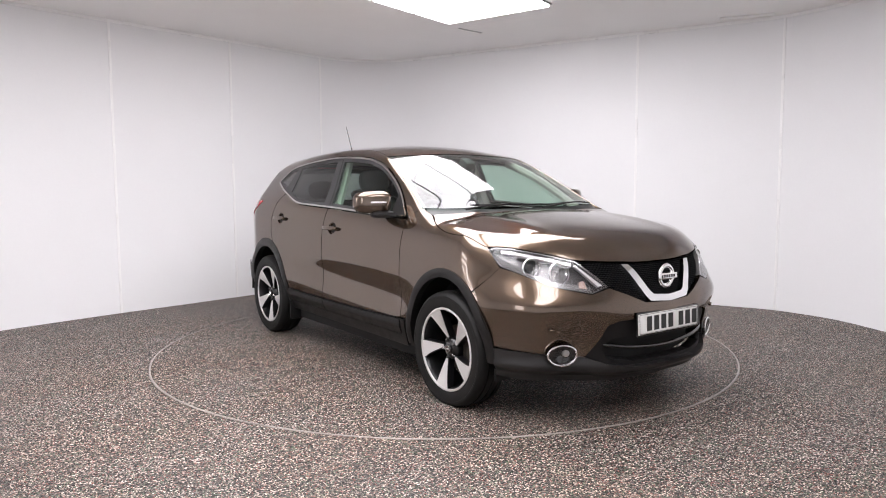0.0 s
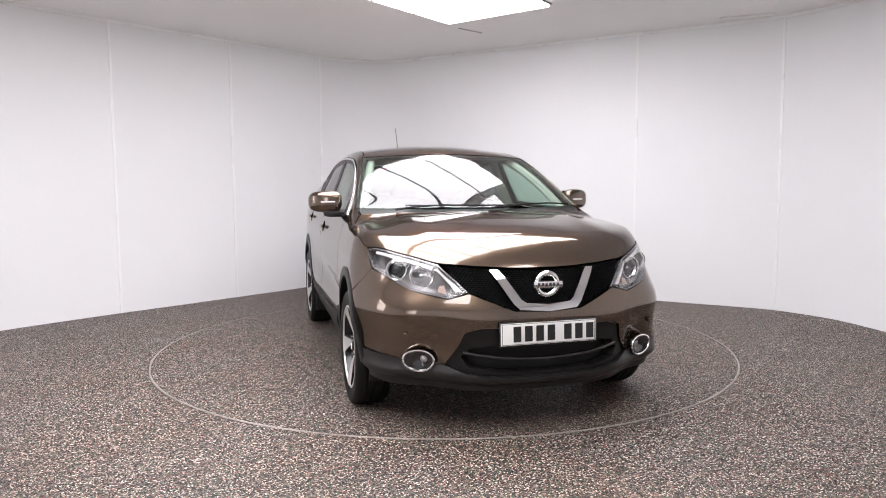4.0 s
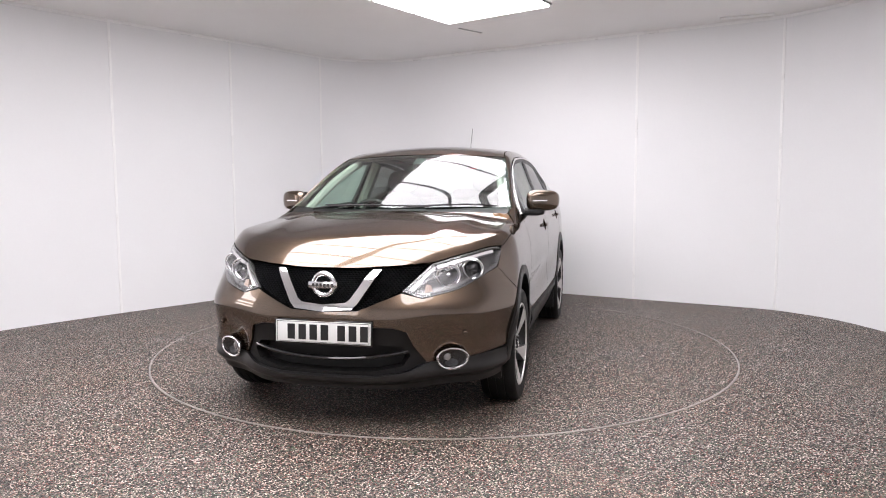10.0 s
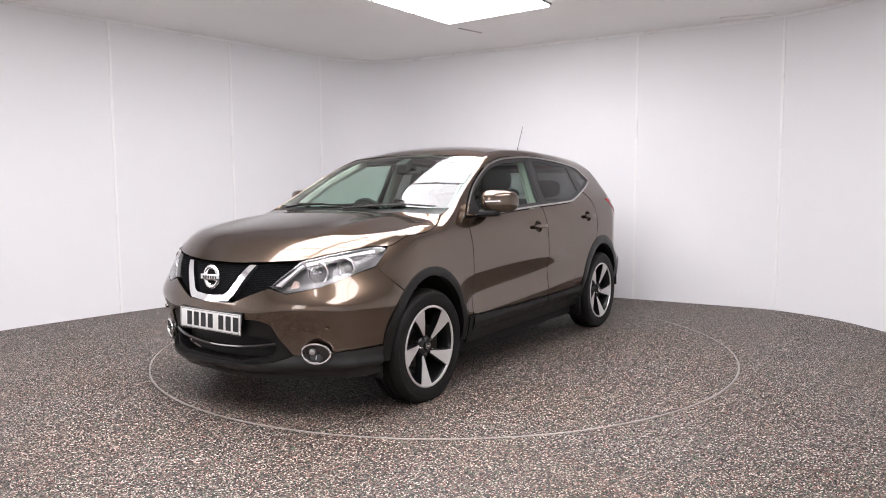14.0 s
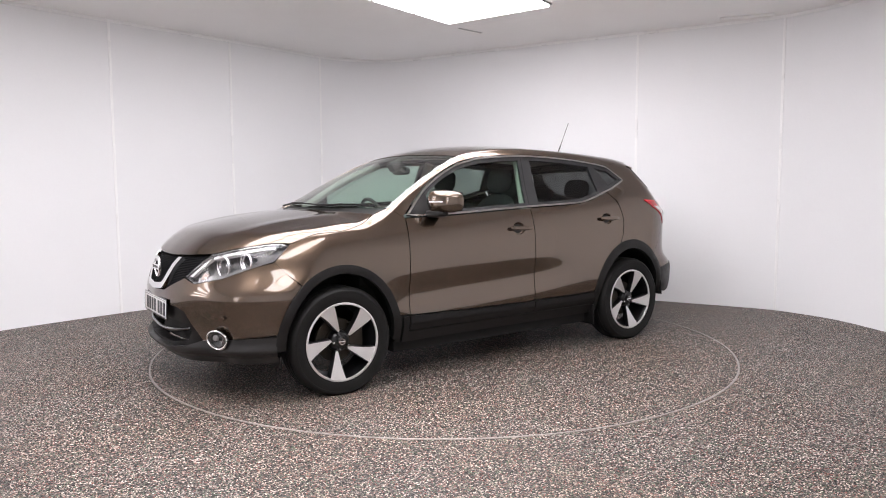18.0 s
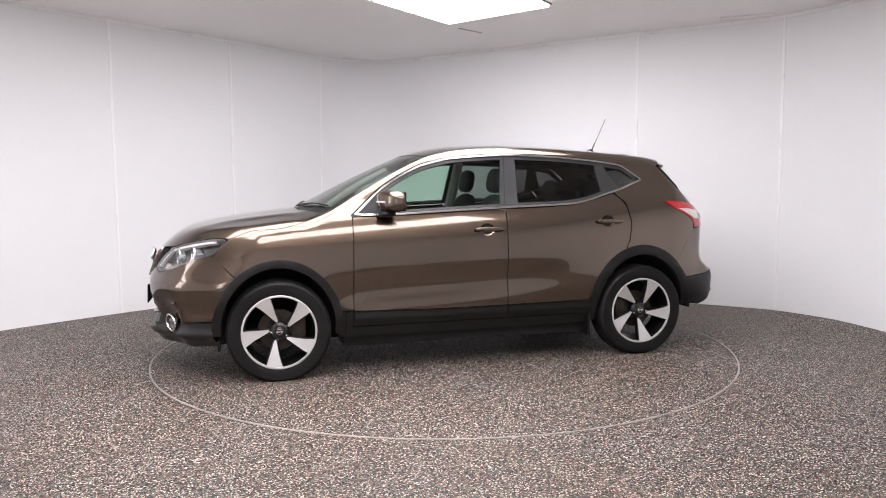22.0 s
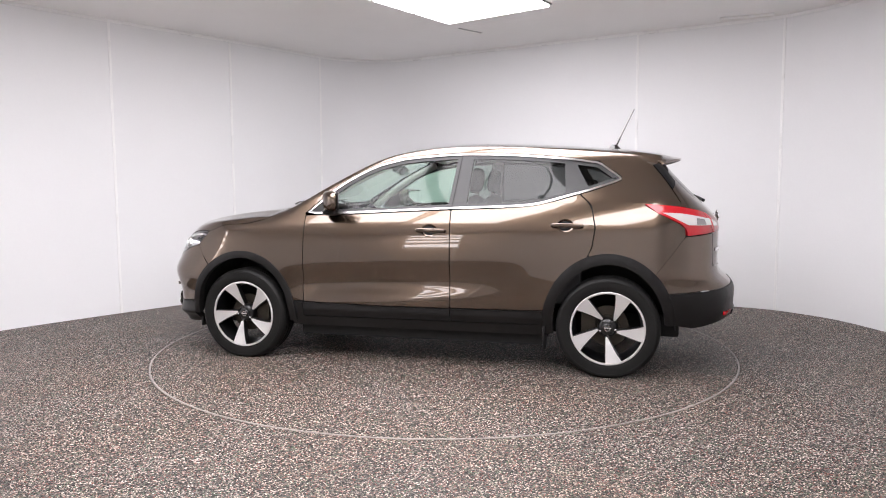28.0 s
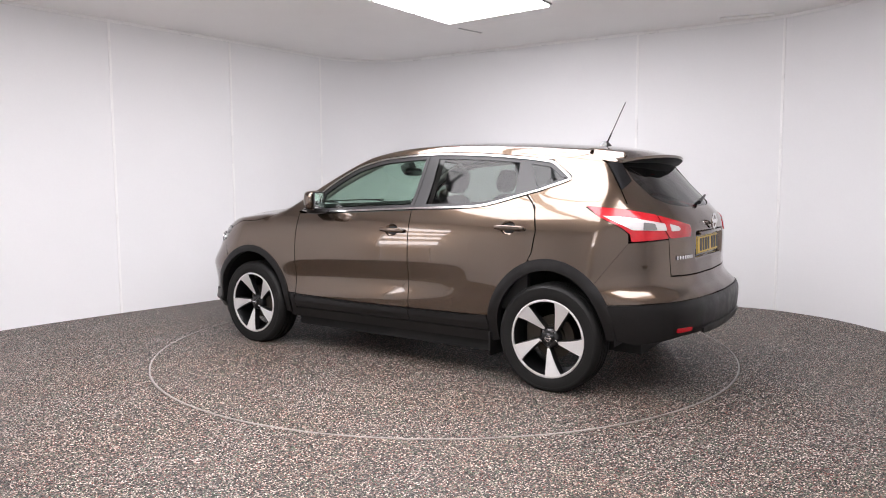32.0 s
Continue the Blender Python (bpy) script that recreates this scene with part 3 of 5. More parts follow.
def build_car():
    car = new("car")
    tagged(car, "bronze-brown metallic five-door crossover car parked on the turntable", "car")
    both = (1, -1)

    # edges that neighbouring panels share
    hood_side = on_top(bend([(1.035, 0.760), (1.12, 0.808), (1.26, 0.848), (1.42, 0.852), (1.58, 0.835), (1.66, 0.803), (1.80, 0.715), (1.90, 0.625), (1.985, 0.522), (2.05, 0.38), (2.085, 0.24), (2.10, 0.10), (2.103, 0.0)], 0.02))
    hood_back = on_top(bend([(1.165, 0.0), (1.152, 0.3), (1.105, 0.55), (1.035, 0.760)], 0.02))
    screen_side = on_top([(0.925 - 0.67 * k / 14, 0.772 - 0.156 * k / 14) for k in range(15)])
    screen_low = on_top(bend([(1.115, 0.0), (1.095, 0.3), (1.035, 0.55), (0.925, 0.772)], 0.03))
    screen_high = on_top(bend([(0.255, 0.616), (0.295, 0.4), (0.315, 0.2), (0.32, 0.0)], 0.03))
    roof_side = on_top(bend([(0.255, 0.616), (0.10, 0.586), (-0.4, 0.560), (-1.0, 0.535), (-1.46, 0.500)], 0.04))

    # dark shell under the seams, below the windows
    outline = [(1.60, 0.72), (1.60, 0.86), (1.2, 0.93), (0.9, 1.04), (0.4, 1.06), (-0.3, 1.09), (-1.0, 1.13), (-1.45, 1.2), (-1.70, 1.12), (-1.74, 0.9), (-1.70, 0.70)]
    outline += arch_points(-WHEEL_X, 0.455, 135, -10, 16) + [(-0.85, 0.26), (0.85, 0.26)] + arch_points(WHEEL_X, 0.445, 190, 56, 16)
    for ob in panel("body_shell", "side", outline, DARK, car, out=-0.013, thick=0.02, sides=both, grid=0.06, edge=0.03):
        ob["label"] = "dark inner body shell behind the panel gaps"

    # ---- painted panels
    panel("bonnet", "top", [p[:2] for p in hood_back] + [p[:2] for p in hood_side[1:]], PAINT, car, sides=(0,), grid=0.024, edge=0.014, thick=0.02)
    gap = 0.0026
    fender_top = [(p[0], p[2] - gap * 1.4) for p in hood_side if p[0] < 1.635]
    z_screen = screen_side[0][2]
    pillar_foot = [(0.845 + 0.080 * k / 6, 1.072 + (z_screen - 0.004 - 1.072) * k / 6) for k in range(7)]
    fender = [(0.838, 0.445), (0.835, 0.75), (0.831, 1.062), (0.836, 1.075)] + [(p[0], p[1] + 0.004) for p in pillar_foot[:-1]] + [(0.93, z_screen - 0.003)] + fender_top + [(1.652, 0.905), (1.72, 0.832), (1.665, 0.765)]
    fender += [q for q in arch_points(WHEEL_X, ARCH, 51, 166, 22)]
    panel("front_wing", "side", fender, PAINT, car, sides=both, grid=0.024)
    door_f = [(0.832, 0.440), (0.829, 0.75), (0.825, 1.060), (0.47, 1.066), (0.1, 1.084), (-0.255, 1.100), (-0.257, 0.75), (-0.257, 0.428), (0.3, 0.428)]
    doors_f = panel("front_door", "side", rounded(door_f, 0.012), PAINT, car, [circle(-0.112, 0.962, 0.058, 24, 0.044)], sides=both, grid=0.022)
    door_r = [(-0.264, 0.430), (-0.264, 0.75), (-0.262, 1.101), (-0.60, 1.112), (-0.76, 1.122), (-0.93, 1.152), (-1.128, 1.205), (-1.205, 1.135, 0.05), (-1.232, 0.99), (-1.212, 0.86), (-1.185, 0.805)]
    door_r += arch_points(-WHEEL_X, REAR_ARCH, 71, 12, 18) + [(-0.6, 0.432)]
    doors_r = panel("rear_door", "side", rounded(door_r, 0.010), PAINT, car, [circle(-1.043, 1.004, 0.056, 24, 0.044)], sides=both, grid=0.022)
    # rear quarter from the door seam round to the tail lamp and up to the spoiler
    quarter = [(-1.134, 1.213), (-1.212, 1.139), (-1.240, 0.99), (-1.220, 0.86), (-1.194, 0.813)] + arch_points(-WHEEL_X, REAR_ARCH, 74, 132.5, 14)
    quarter += [(-1.618, 0.690), (-1.800, 0.932), (-1.797, 0.985), (-1.76, 1.018), (-1.63, 1.084), (-1.535, 1.142), (-1.70, 1.135), (-1.772, 1.125), (-1.765, 1.158), (-1.714, 1.24), (-1.649, 1.33), (-1.594, 1.40), (-1.50, 1.452), (-1.44, 1.475), (-1.30, 1.46), (-1.25, 1.428), (-1.412, 1.318, 0.03), (-1.21, 1.228)]
    panel("rear_wing", "side", rounded(quarter, 0.008), PAINT, car, sides=both, grid=0.024)
    # pillars and cant rail above the windows
    rail = [(p[0], p[1] + 0.003, p[2]) for p in screen_side] + [(p[0], p[1] + 0.003, p[2]) for p in roof_side[1:]]
    dlo_top = bend([(-1.46, 1.458), (-1.245, 1.432), (-1.047, 1.458), (-0.7, 1.488), (-0.323, 1.500), (0.047, 1.480), (0.20, 1.455), (0.368, 1.406), (0.606, 1.275), (0.826, 1.085), (0.845, 1.072)], 0.03)
    lower = [tuple(q) for q in skin("side", dlo_top)]
    panel("cant_rail", "shoulder", rail + lower + [tuple(q) for q in skin("side", pillar_foot[1:])], PAINT, car, sides=both, grid=0.02, edge=0.012, thick=0.03, out=0.001)
    panel("roof", "top", [p[:2] for p in screen_high[::-1]] + [(p[0], p[1] - 0.004) for p in roof_side[1:]] + [(-1.50, 0.3), (-1.52, 0.0)], PAINT, car, sides=(0,), grid=0.03, edge=0.016, thick=0.03)
    # ---- bumpers
    bumper_top = [(2.20, 0.0, 0.632), (2.19, 0.19, 0.640), (2.155, 0.29, 0.685), (2.10, 0.385, 0.728), (2.07, 0.485, 0.700), (1.95, 0.63, 0.738), (1.80, 0.77, 0.808)]
    wing_seam = [(1.7212, 0.8303), (1.7032, 0.8085), (1.6850, 0.7868), (1.6662, 0.7640), (1.6455, 0.7420), (1.6230, 0.7190), (1.6045, 0.7000)] + arch_points(WHEEL_X, ARCH, 49.6, 10.5, 12)
    low_edge = [tuple(q) for q in skin("side", wing_seam)] + on_front([(0.76, 0.400), (0.62, 0.372), (0.512, 0.368), (0.455, 0.46), (0.43, 0.535), (0.36, 0.558), (0.0, 0.566)])
    soft = lambda v, w: 1 / (1 + np.exp(-v / w))
    dent = lambda p: -0.011 * soft(0.60 - p[:, 2] - 0.35 * np.maximum(0, 0.72 - np.abs(p[:, 1])), 0.020) * soft(np.abs(p[:, 1]) - 0.50 - 0.4 * np.maximum(0, p[:, 2] - 0.45), 0.028) * soft(p[:, 2] - 0.450, 0.020)
    panel("front_bumper", "front_corner", bumper_top + low_edge, PAINT, car, sides=(0,), grid=0.016, edge=0.012, thick=0.02, shape=dent)
    lip_pts = on_front([(0.0, 0.300), (0.25, 0.303), (0.42, 0.330), (0.512, 0.364), (0.62, 0.368), (0.76, 0.396)]) + [tuple(q) for q in skin("side", [(1.733, 0.407), (1.737, 0.34), (1.735, 0.30), (1.715, 0.245)])] + on_front([(0.66, 0.225), (0.4, 0.215), (0.0, 0.215)])
    panel("front_lip", "front_corner", lip_pts, LIP, car, sides=(0,), out=0.003, grid=0.012, thick=0.05, label="black plastic lower front bumper",
          shape=lambda p: 0.017 / (1 + np.exp((p[:, 2] - 0.340) / 0.012)) - 0.040 / (1 + np.exp((p[:, 2] - 0.262 - 0.07 * np.maximum(0, np.abs(p[:, 1]) - 0.3)) / 0.010)))
    rear_low = [(-2.17, 0.0, 0.598), (-2.14, 0.4, 0.600), (-2.06, 0.62, 0.596), (-1.93, 0.77, 0.585), ] + [tuple(q) for q in skin("side", arch_points(-WHEEL_X, REAR_ARCH, 151.5, 177, 8))] + [ (-1.85, 0.80, 0.345), (-2.02, 0.6, 0.395), (-2.10, 0.3, 0.405), (-2.12, 0.0, 0.405)]
    panel("rear_bumper", "rear_corner", rear_low, PLASTIC, car, sides=(0,), out=0.006, grid=0.03, thick=0.04, label="black plastic lower rear bumper")
    rear_mid = [(-2.07, 0.0, 0.720), (-2.05, 0.4, 0.722), (-1.985, 0.608, 0.730), (-1.987, 0.628, 0.83), (-1.976, 0.634, 0.950)] + [tuple(q) for q in skin("side", [(-1.8018 + 0.182 * k / 10, 0.9315 - 0.242 * k / 10) for k in range(11)] + arch_points(-WHEEL_X, REAR_ARCH, 134.5, 150.8, 6))] + [ (-1.93, 0.77, 0.591), (-2.06, 0.62, 0.602), (-2.14, 0.4, 0.606), (-2.17, 0.0, 0.604)]
    panel("rear_bumper", "rear_corner", rear_mid, PAINT, car, sides=(0,), grid=0.025, thick=0.02, label="painted upper rear bumper")
    # ---- tailgate
    side_edge = [tuple(q) for q in skin("side", [(-1.770, 1.158), (-1.720, 1.24), (-1.655, 1.33), (-1.600, 1.40)])]
    gate = [(-2.07, 0.0, 0.728), (-2.05, 0.4, 0.730), (-1.99, 0.605, 0.738), (-1.99, 0.625, 0.83), (-1.98, 0.632, 0.95), (-1.90, 0.645, 1.096), (-1.82, 0.712, 1.115), (-1.762, 0.762, 1.130)] + side_edge + [(-1.66, 0.0, 1.46)]
    gate_ring = gate[:-1] + [(-1.66, 0.55, 1.415), (-1.74, 0.575, 1.30), (-1.86, 0.555, 1.19), (-1.93, 0.46, 1.150), (-1.98, 0.25, 1.130), (-2.0, 0.0, 1.128)]
    step = lambda v, w: 1 / (1 + np.exp(-v / w))
    recess = lambda p: -0.045 * step(0.315 - np.abs(p[:, 1]), 0.006) * step(p[:, 2] - 0.822, 0.006) * step(0.975 - p[:, 2], 0.005)
    tail = panel("tailgate", "rear_corner", gate_ring, PAINT, car, sides=(0,), grid=0.013, thick=0.025, shape=recess)
    fin = side_edge[1:] + [(-1.66, 0.555, 1.415), (-1.70, 0.582, 1.345), (-1.735, 0.60, 1.29)]
    panel("window_fin", "rear_corner", fin, GRILLE, tail, out=0.004, thick=0.012, sides=both, grid=0.03, label="gloss black fin beside the rear window")
    panel("rear_window", "rear_corner", [(-2.0, 0.0, 1.130), (-1.98, 0.25, 1.132), (-1.93, 0.457, 1.153), (-1.86, 0.552, 1.192), (-1.74, 0.572, 1.30), (-1.67, 0.55, 1.41), (-1.70, 0.0, 1.425)], DARK_GLASS, car, sides=(0,), out=-0.004, thick=0.004, label="dark tinted rear window")
    build_glazing(car, doors_f, doors_r, tail, screen_side, screen_low, screen_high)
    build_cladding(car, doors_f, doors_r)
    build_front(car, hood_side)
    build_rear(car, tail)
    build_mirrors(car)
    build_interior(car)
    for x in (WHEEL_X, -WHEEL_X):
        for side in (1, -1):
            build_wheel(car, x, side)
    return car


def clip(poly, a, b):
    """The part of a polygon to the left of the line from a to b."""
    side = lambda p: (b[0] - a[0]) * (p[1] - a[1]) - (b[1] - a[1]) * (p[0] - a[0])
    out = []
    for p, q in zip(poly, poly[1:] + poly[:1]):
        sp, sq = side(p), side(q)
        if sp >= 0:
            out.append(p)
        if (sp >= 0) != (sq >= 0):
            t = sp / (sp - sq)
            out.append((p[0] + (q[0] - p[0]) * t, p[1] + (q[1] - p[1]) * t))
    return out


def window_outline():
    top = bend([(0.815, 1.080), (0.606, 1.264), (0.368, 1.396), (0.20, 1.447), (0.047, 1.472), (-0.323, 1.492), (-0.7, 1.480), (-1.047, 1.450), (-1.235, 1.424)], 0.03)
    tip = bend([(-1.265, 1.412), (-1.335, 1.362), (-1.392, 1.318), (-1.396, 1.302), (-1.37, 1.288)], 0.02)
    low = bend([(-1.205, 1.231), (-1.06, 1.192), (-0.93, 1.156), (-0.80, 1.130), (-0.60, 1.118), (-0.268, 1.107), (0.1, 1.091), (0.467, 1.074), (0.75, 1.069)], 0.03)
    return top + tip + low


def build_glazing(car, doors_f, doors_r, tail, screen_side, screen_low, screen_high):
    both = (1, -1)
    hole = window_outline()
    ring = inset(hole, 0.0125)
    panel("window_trim", "side", hole, TRIM_CHROME, car, [ring], out=0.007, thick=0.014, sides=both, grid=0.2, edge=0.02, label="bright chrome strip round the side windows")
    frame_in = inset(hole, 0.036)
    g_front = [p for p in clip(clip(frame_in, (-0.293, 1.6), (-0.215, 1.0)), (0.63, 1.0), (0.60, 1.6))]
    g_rear = clip(clip(frame_in, (-1.01, 1.6), (-1.05, 1.0)), (-0.352, 1.0), (-0.398, 1.6))
    g_quarter = clip(frame_in, (-1.215, 1.2), (-1.075, 1.46))
    shapes = [g_front, g_rear, g_quarter]
    panel("window_frame", "side", inset(hole, 0.0118), SATIN_BLACK, car, [inset(g, -0.001) for g in shapes], out=-0.002, thick=0.02, sides=both, grid=0.05, label="gloss black window frame and pillar trim")
    for s, df, dr in ((1, doors_f[0], doors_r[0]), (-1, doors_f[1], doors_r[1])):
        panel("door_glass", "side", g_front, GLASS, df, out=-0.006, thick=0.003, sides=(s,), grid=0.05, edge=0.03, label="clear greenish door window")
        panel("door_glass", "side", g_rear, DARK_GLASS, dr, out=-0.006, thick=0.003, sides=(s,), grid=0.05, edge=0.03, label="dark tinted rear door window")
        panel("quarter_glass", "side", g_quarter, DARK_GLASS, car, out=-0.005, thick=0.003, sides=(s,), grid=0.05, edge=0.03, label="small dark tinted quarter window")
        panel("pillar_seam", "side", [(-0.257, 1.11), (-0.262, 1.11), (-0.308, 1.475), (-0.303, 1.475)], DARK, car, out=0.0, thick=0.004, sides=(s,), grid=0.2)
    # windscreen with its dark border
    outer = [p[:2] for p in screen_low] + [p[:2] for p in screen_side[1:]] + [p[:2] for p in screen_high[1:]]
    glass = panel("windscreen", "top", outer, SCREEN, car, sides=(0,), out=-0.003, thick=0.004, grid=0.03, label="clear laminated windscreen mirroring the ceiling lights")
    border = [p[:2] for p in screen_side] + [(p[0], p[1] - 0.028) for p in screen_side[::-1]]
    panel("screen_border", "top", border, GLOSS_BLACK, glass, out=-0.006, thick=0.003, sides=both, grid=0.1, edge=0.02)
    head = [p[:2] for p in screen_high] + [(p[0] + 0.03, p[1]) for p in screen_high[::-1]]
    panel("screen_border", "top", head, GLOSS_BLACK, glass, out=-0.006, thick=0.003, sides=(0,), grid=0.1, edge=0.02)
    # scuttle and wipers
    scuttle = [(1.178, 0.0), (1.163, 0.3), (1.112, 0.55), (1.032, 0.752), (0.95, 0.762), (0.925, 0.735), (1.025, 0.55), (1.088, 0.3), (1.108, 0.0)]
    panel("scuttle", "top", bend(scuttle[:4], 0.03) + scuttle[4:5] + bend(scuttle[5:], 0.03), PLASTIC, car, sides=(0,), out=-0.012, thick=0.03, label="black plastic scuttle below the windscreen")
    for base, tipp in ((-0.50, 0.13), (0.10, 0.66)):
        blade = bmesh.new()
        ys = np.linspace(base + 0.02, tipp + 0.03, 14)
        xs = 1.102 - 0.27 * ys ** 2 - 0.010 * np.sin((ys - base) * 4.5)
        pts = skin("top", np.stack([xs, ys], 1))
        pts = pts + grad(pts) * 0.008
        tube(blade, [tuple(p) for p in pts], 0.0055, 6)
        wiper = part("wiper", blade, PLASTIC, car, "black windscreen wiper")
        arm = skin("top", np.array([(xs[0] + 0.045, base - 0.05), (xs[1] + 0.022, base + 0.08), (xs[6], ys[6])])) + np.array([0, 0, 0.010])
        part("wiper_arm", tube(bmesh.new(), [tuple(p) for p in arm], 0.007, 6), PLASTIC, wiper)


def build_cladding(car, doors_f, doors_r):
    both = (1, -1)
    for x, a0, a1 in ((WHEEL_X, -2, 186), (-WHEEL_X, -8, 177)):
        big = arch_points(x, (ARCH if x > 0 else REAR_ARCH) + 0.003, a0, a1, 30)
        small = arch_points(x, 0.412 if x > 0 else 0.418, a1, a0, 30)
        panel("wheel_arch_trim", "side", big + small, PLASTIC, car, out=0.003, thick=0.05, sides=both, grid=0.03, label="black plastic wheel arch trim",
              shape=lambda p, x=x: 0.005 * np.clip(1.4 - np.abs(np.hypot((p[:, 0] - x) * 1.1, p[:, 2] - WHEEL_Z) - 0.445) / 0.03, 0, 1))
        for s in both:
            bm = lathe(bmesh.new(), [(0.02, 0.44), (0.40, 0.45), (0.425, 0.47), (0.425, 0.865)], "y", 40, (x, 0, WHEEL_Z))
            bmesh.ops.bisect_plane(bm, geom=list(bm.verts) + list(bm.edges) + list(bm.faces), plane_co=(0, 0, 0.33), plane_no=(0, 0, 1), clear_inner=True)
            part("wheel_housing", bm, DARK, car, "dark wheel housing").scale = (1, s, 1)
    for s, d in ((1, doors_f[0]), (-1, doors_f[1])):
        panel("door_cladding", "side", rounded([(0.832, 0.430), (0.3, 0.420), (-0.257, 0.420), (-0.257, 0.338), (0.836, 0.338)], 0.006), PLASTIC, d, out=0.010, thick=0.03, sides=(s,), label="black plastic lower door trim",
              shape=lambda p: 0.006 * np.exp(-((p[:, 2] - 0.385) / 0.02) ** 2))
    for s, d in ((1, doors_r[0]), (-1, doors_r[1])):
        panel("door_cladding", "side", rounded([(-0.264, 0.420), (-0.6, 0.424), (-0.888, 0.432), (-0.90, 0.39), (-0.90, 0.338), (-0.264, 0.338)], 0.006), PLASTIC, d, out=0.010, thick=0.03, sides=(s,), label="black plastic lower door trim",
              shape=lambda p: 0.006 * np.exp(-((p[:, 2] - 0.385) / 0.02) ** 2))
    panel("sill", "side", rounded([(0.885, 0.43), (0.842, 0.43), (0.842, 0.331), (-0.905, 0.331), (-0.91, 0.262), (0.885, 0.262)], 0.006), PLASTIC, car, out=0.006, thick=0.06, sides=both, label="black plastic side sill")
    # mud flaps, underbody
    for s in both:
        bm = box(bmesh.new(), (0.016, 0.17, 0.16), (-0.905, s * 0.78, 0.245), 0.006)
        part("mud_flap", bm, PLASTIC, car)
        bm = box(bmesh.new(), (0.016, 0.20, 0.07), (1.705, s * 0.74, 0.245), 0.006)
        part("air_deflector", bm, PLASTIC, car)
    # dark boxes added to block see-through; low floor boxes deepen the shade beneath
    for name, size, at in (("floor_pan", (1.80, 1.56, 0.14), (0, 0, 0.245)), ("engine_tray", (0.92, 1.10, 0.14), (1.36, 0, 0.265)), ("rear_floor", (0.95, 1.05, 0.16), (-1.32, 0, 0.30)),
                           ("rear_panel", (0.16, 1.05, 0.58), (-1.85, 0, 0.62)), ("front_panel", (0.12, 1.30, 0.62), (1.72, 0, 0.58)), ("bulkhead", (0.25, 1.30, 0.70), (0.95, 0, 0.62))):
        part(name, box(bmesh.new(), size, at, 0.02), DARK, car)


def bars(parent, mat, frames_, size, name="character_bar"):
    for m in frames_:
        bm = bmesh.new()
        box(bm, size, (0, 0, 0), 0.001)
        ob = part(name, bm, mat, parent, "", False)
        ob.matrix_basis = m


def number_plate(car, at, tilt, facing, mat, label):
    """A plate with seven dark bars; facing 1 forward, -1 back."""
    bm = box(bmesh.new(), (0.006, 0.52, 0.111), (0, 0, 0), 0.003)
    plate = part("number_plate", bm, mat, car, label)
    plate.matrix_basis = Matrix.Translation(at) @ Matrix.Rotation(radians(tilt), 4, "Y")
    part("plate_surround", box(bmesh.new(), (0.006, 0.538, 0.129), (-facing * 0.004, 0, 0), 0.003), GLOSS_BLACK, plate, "thin black edge round the plate")
    for z in (-0.0515, 0.0515):
        part("plate_edge_line", box(bmesh.new(), (0.002, 0.506, 0.0022), (facing * 0.0034, 0, z)), INK, plate, "", False)
    for y in (-0.2525, 0.2525):
        part("plate_edge_line", box(bmesh.new(), (0.002, 0.0022, 0.1008), (facing * 0.0034, y, 0)), INK, plate, "", False)
    x = -0.198
    spots = []
    for k, w in enumerate((0.05, 0.05, 0.05, 0.05, 0, 0.05, 0.05, 0.05)):
        if w:
            spots.append(Matrix.Translation((facing * 0.0042, facing * (x + 0.025), 0)))
            x += 0.0615
        else:
            x += 0.030
    bars(plate, INK, spots, (0.002, 0.042, 0.079))
    return plate


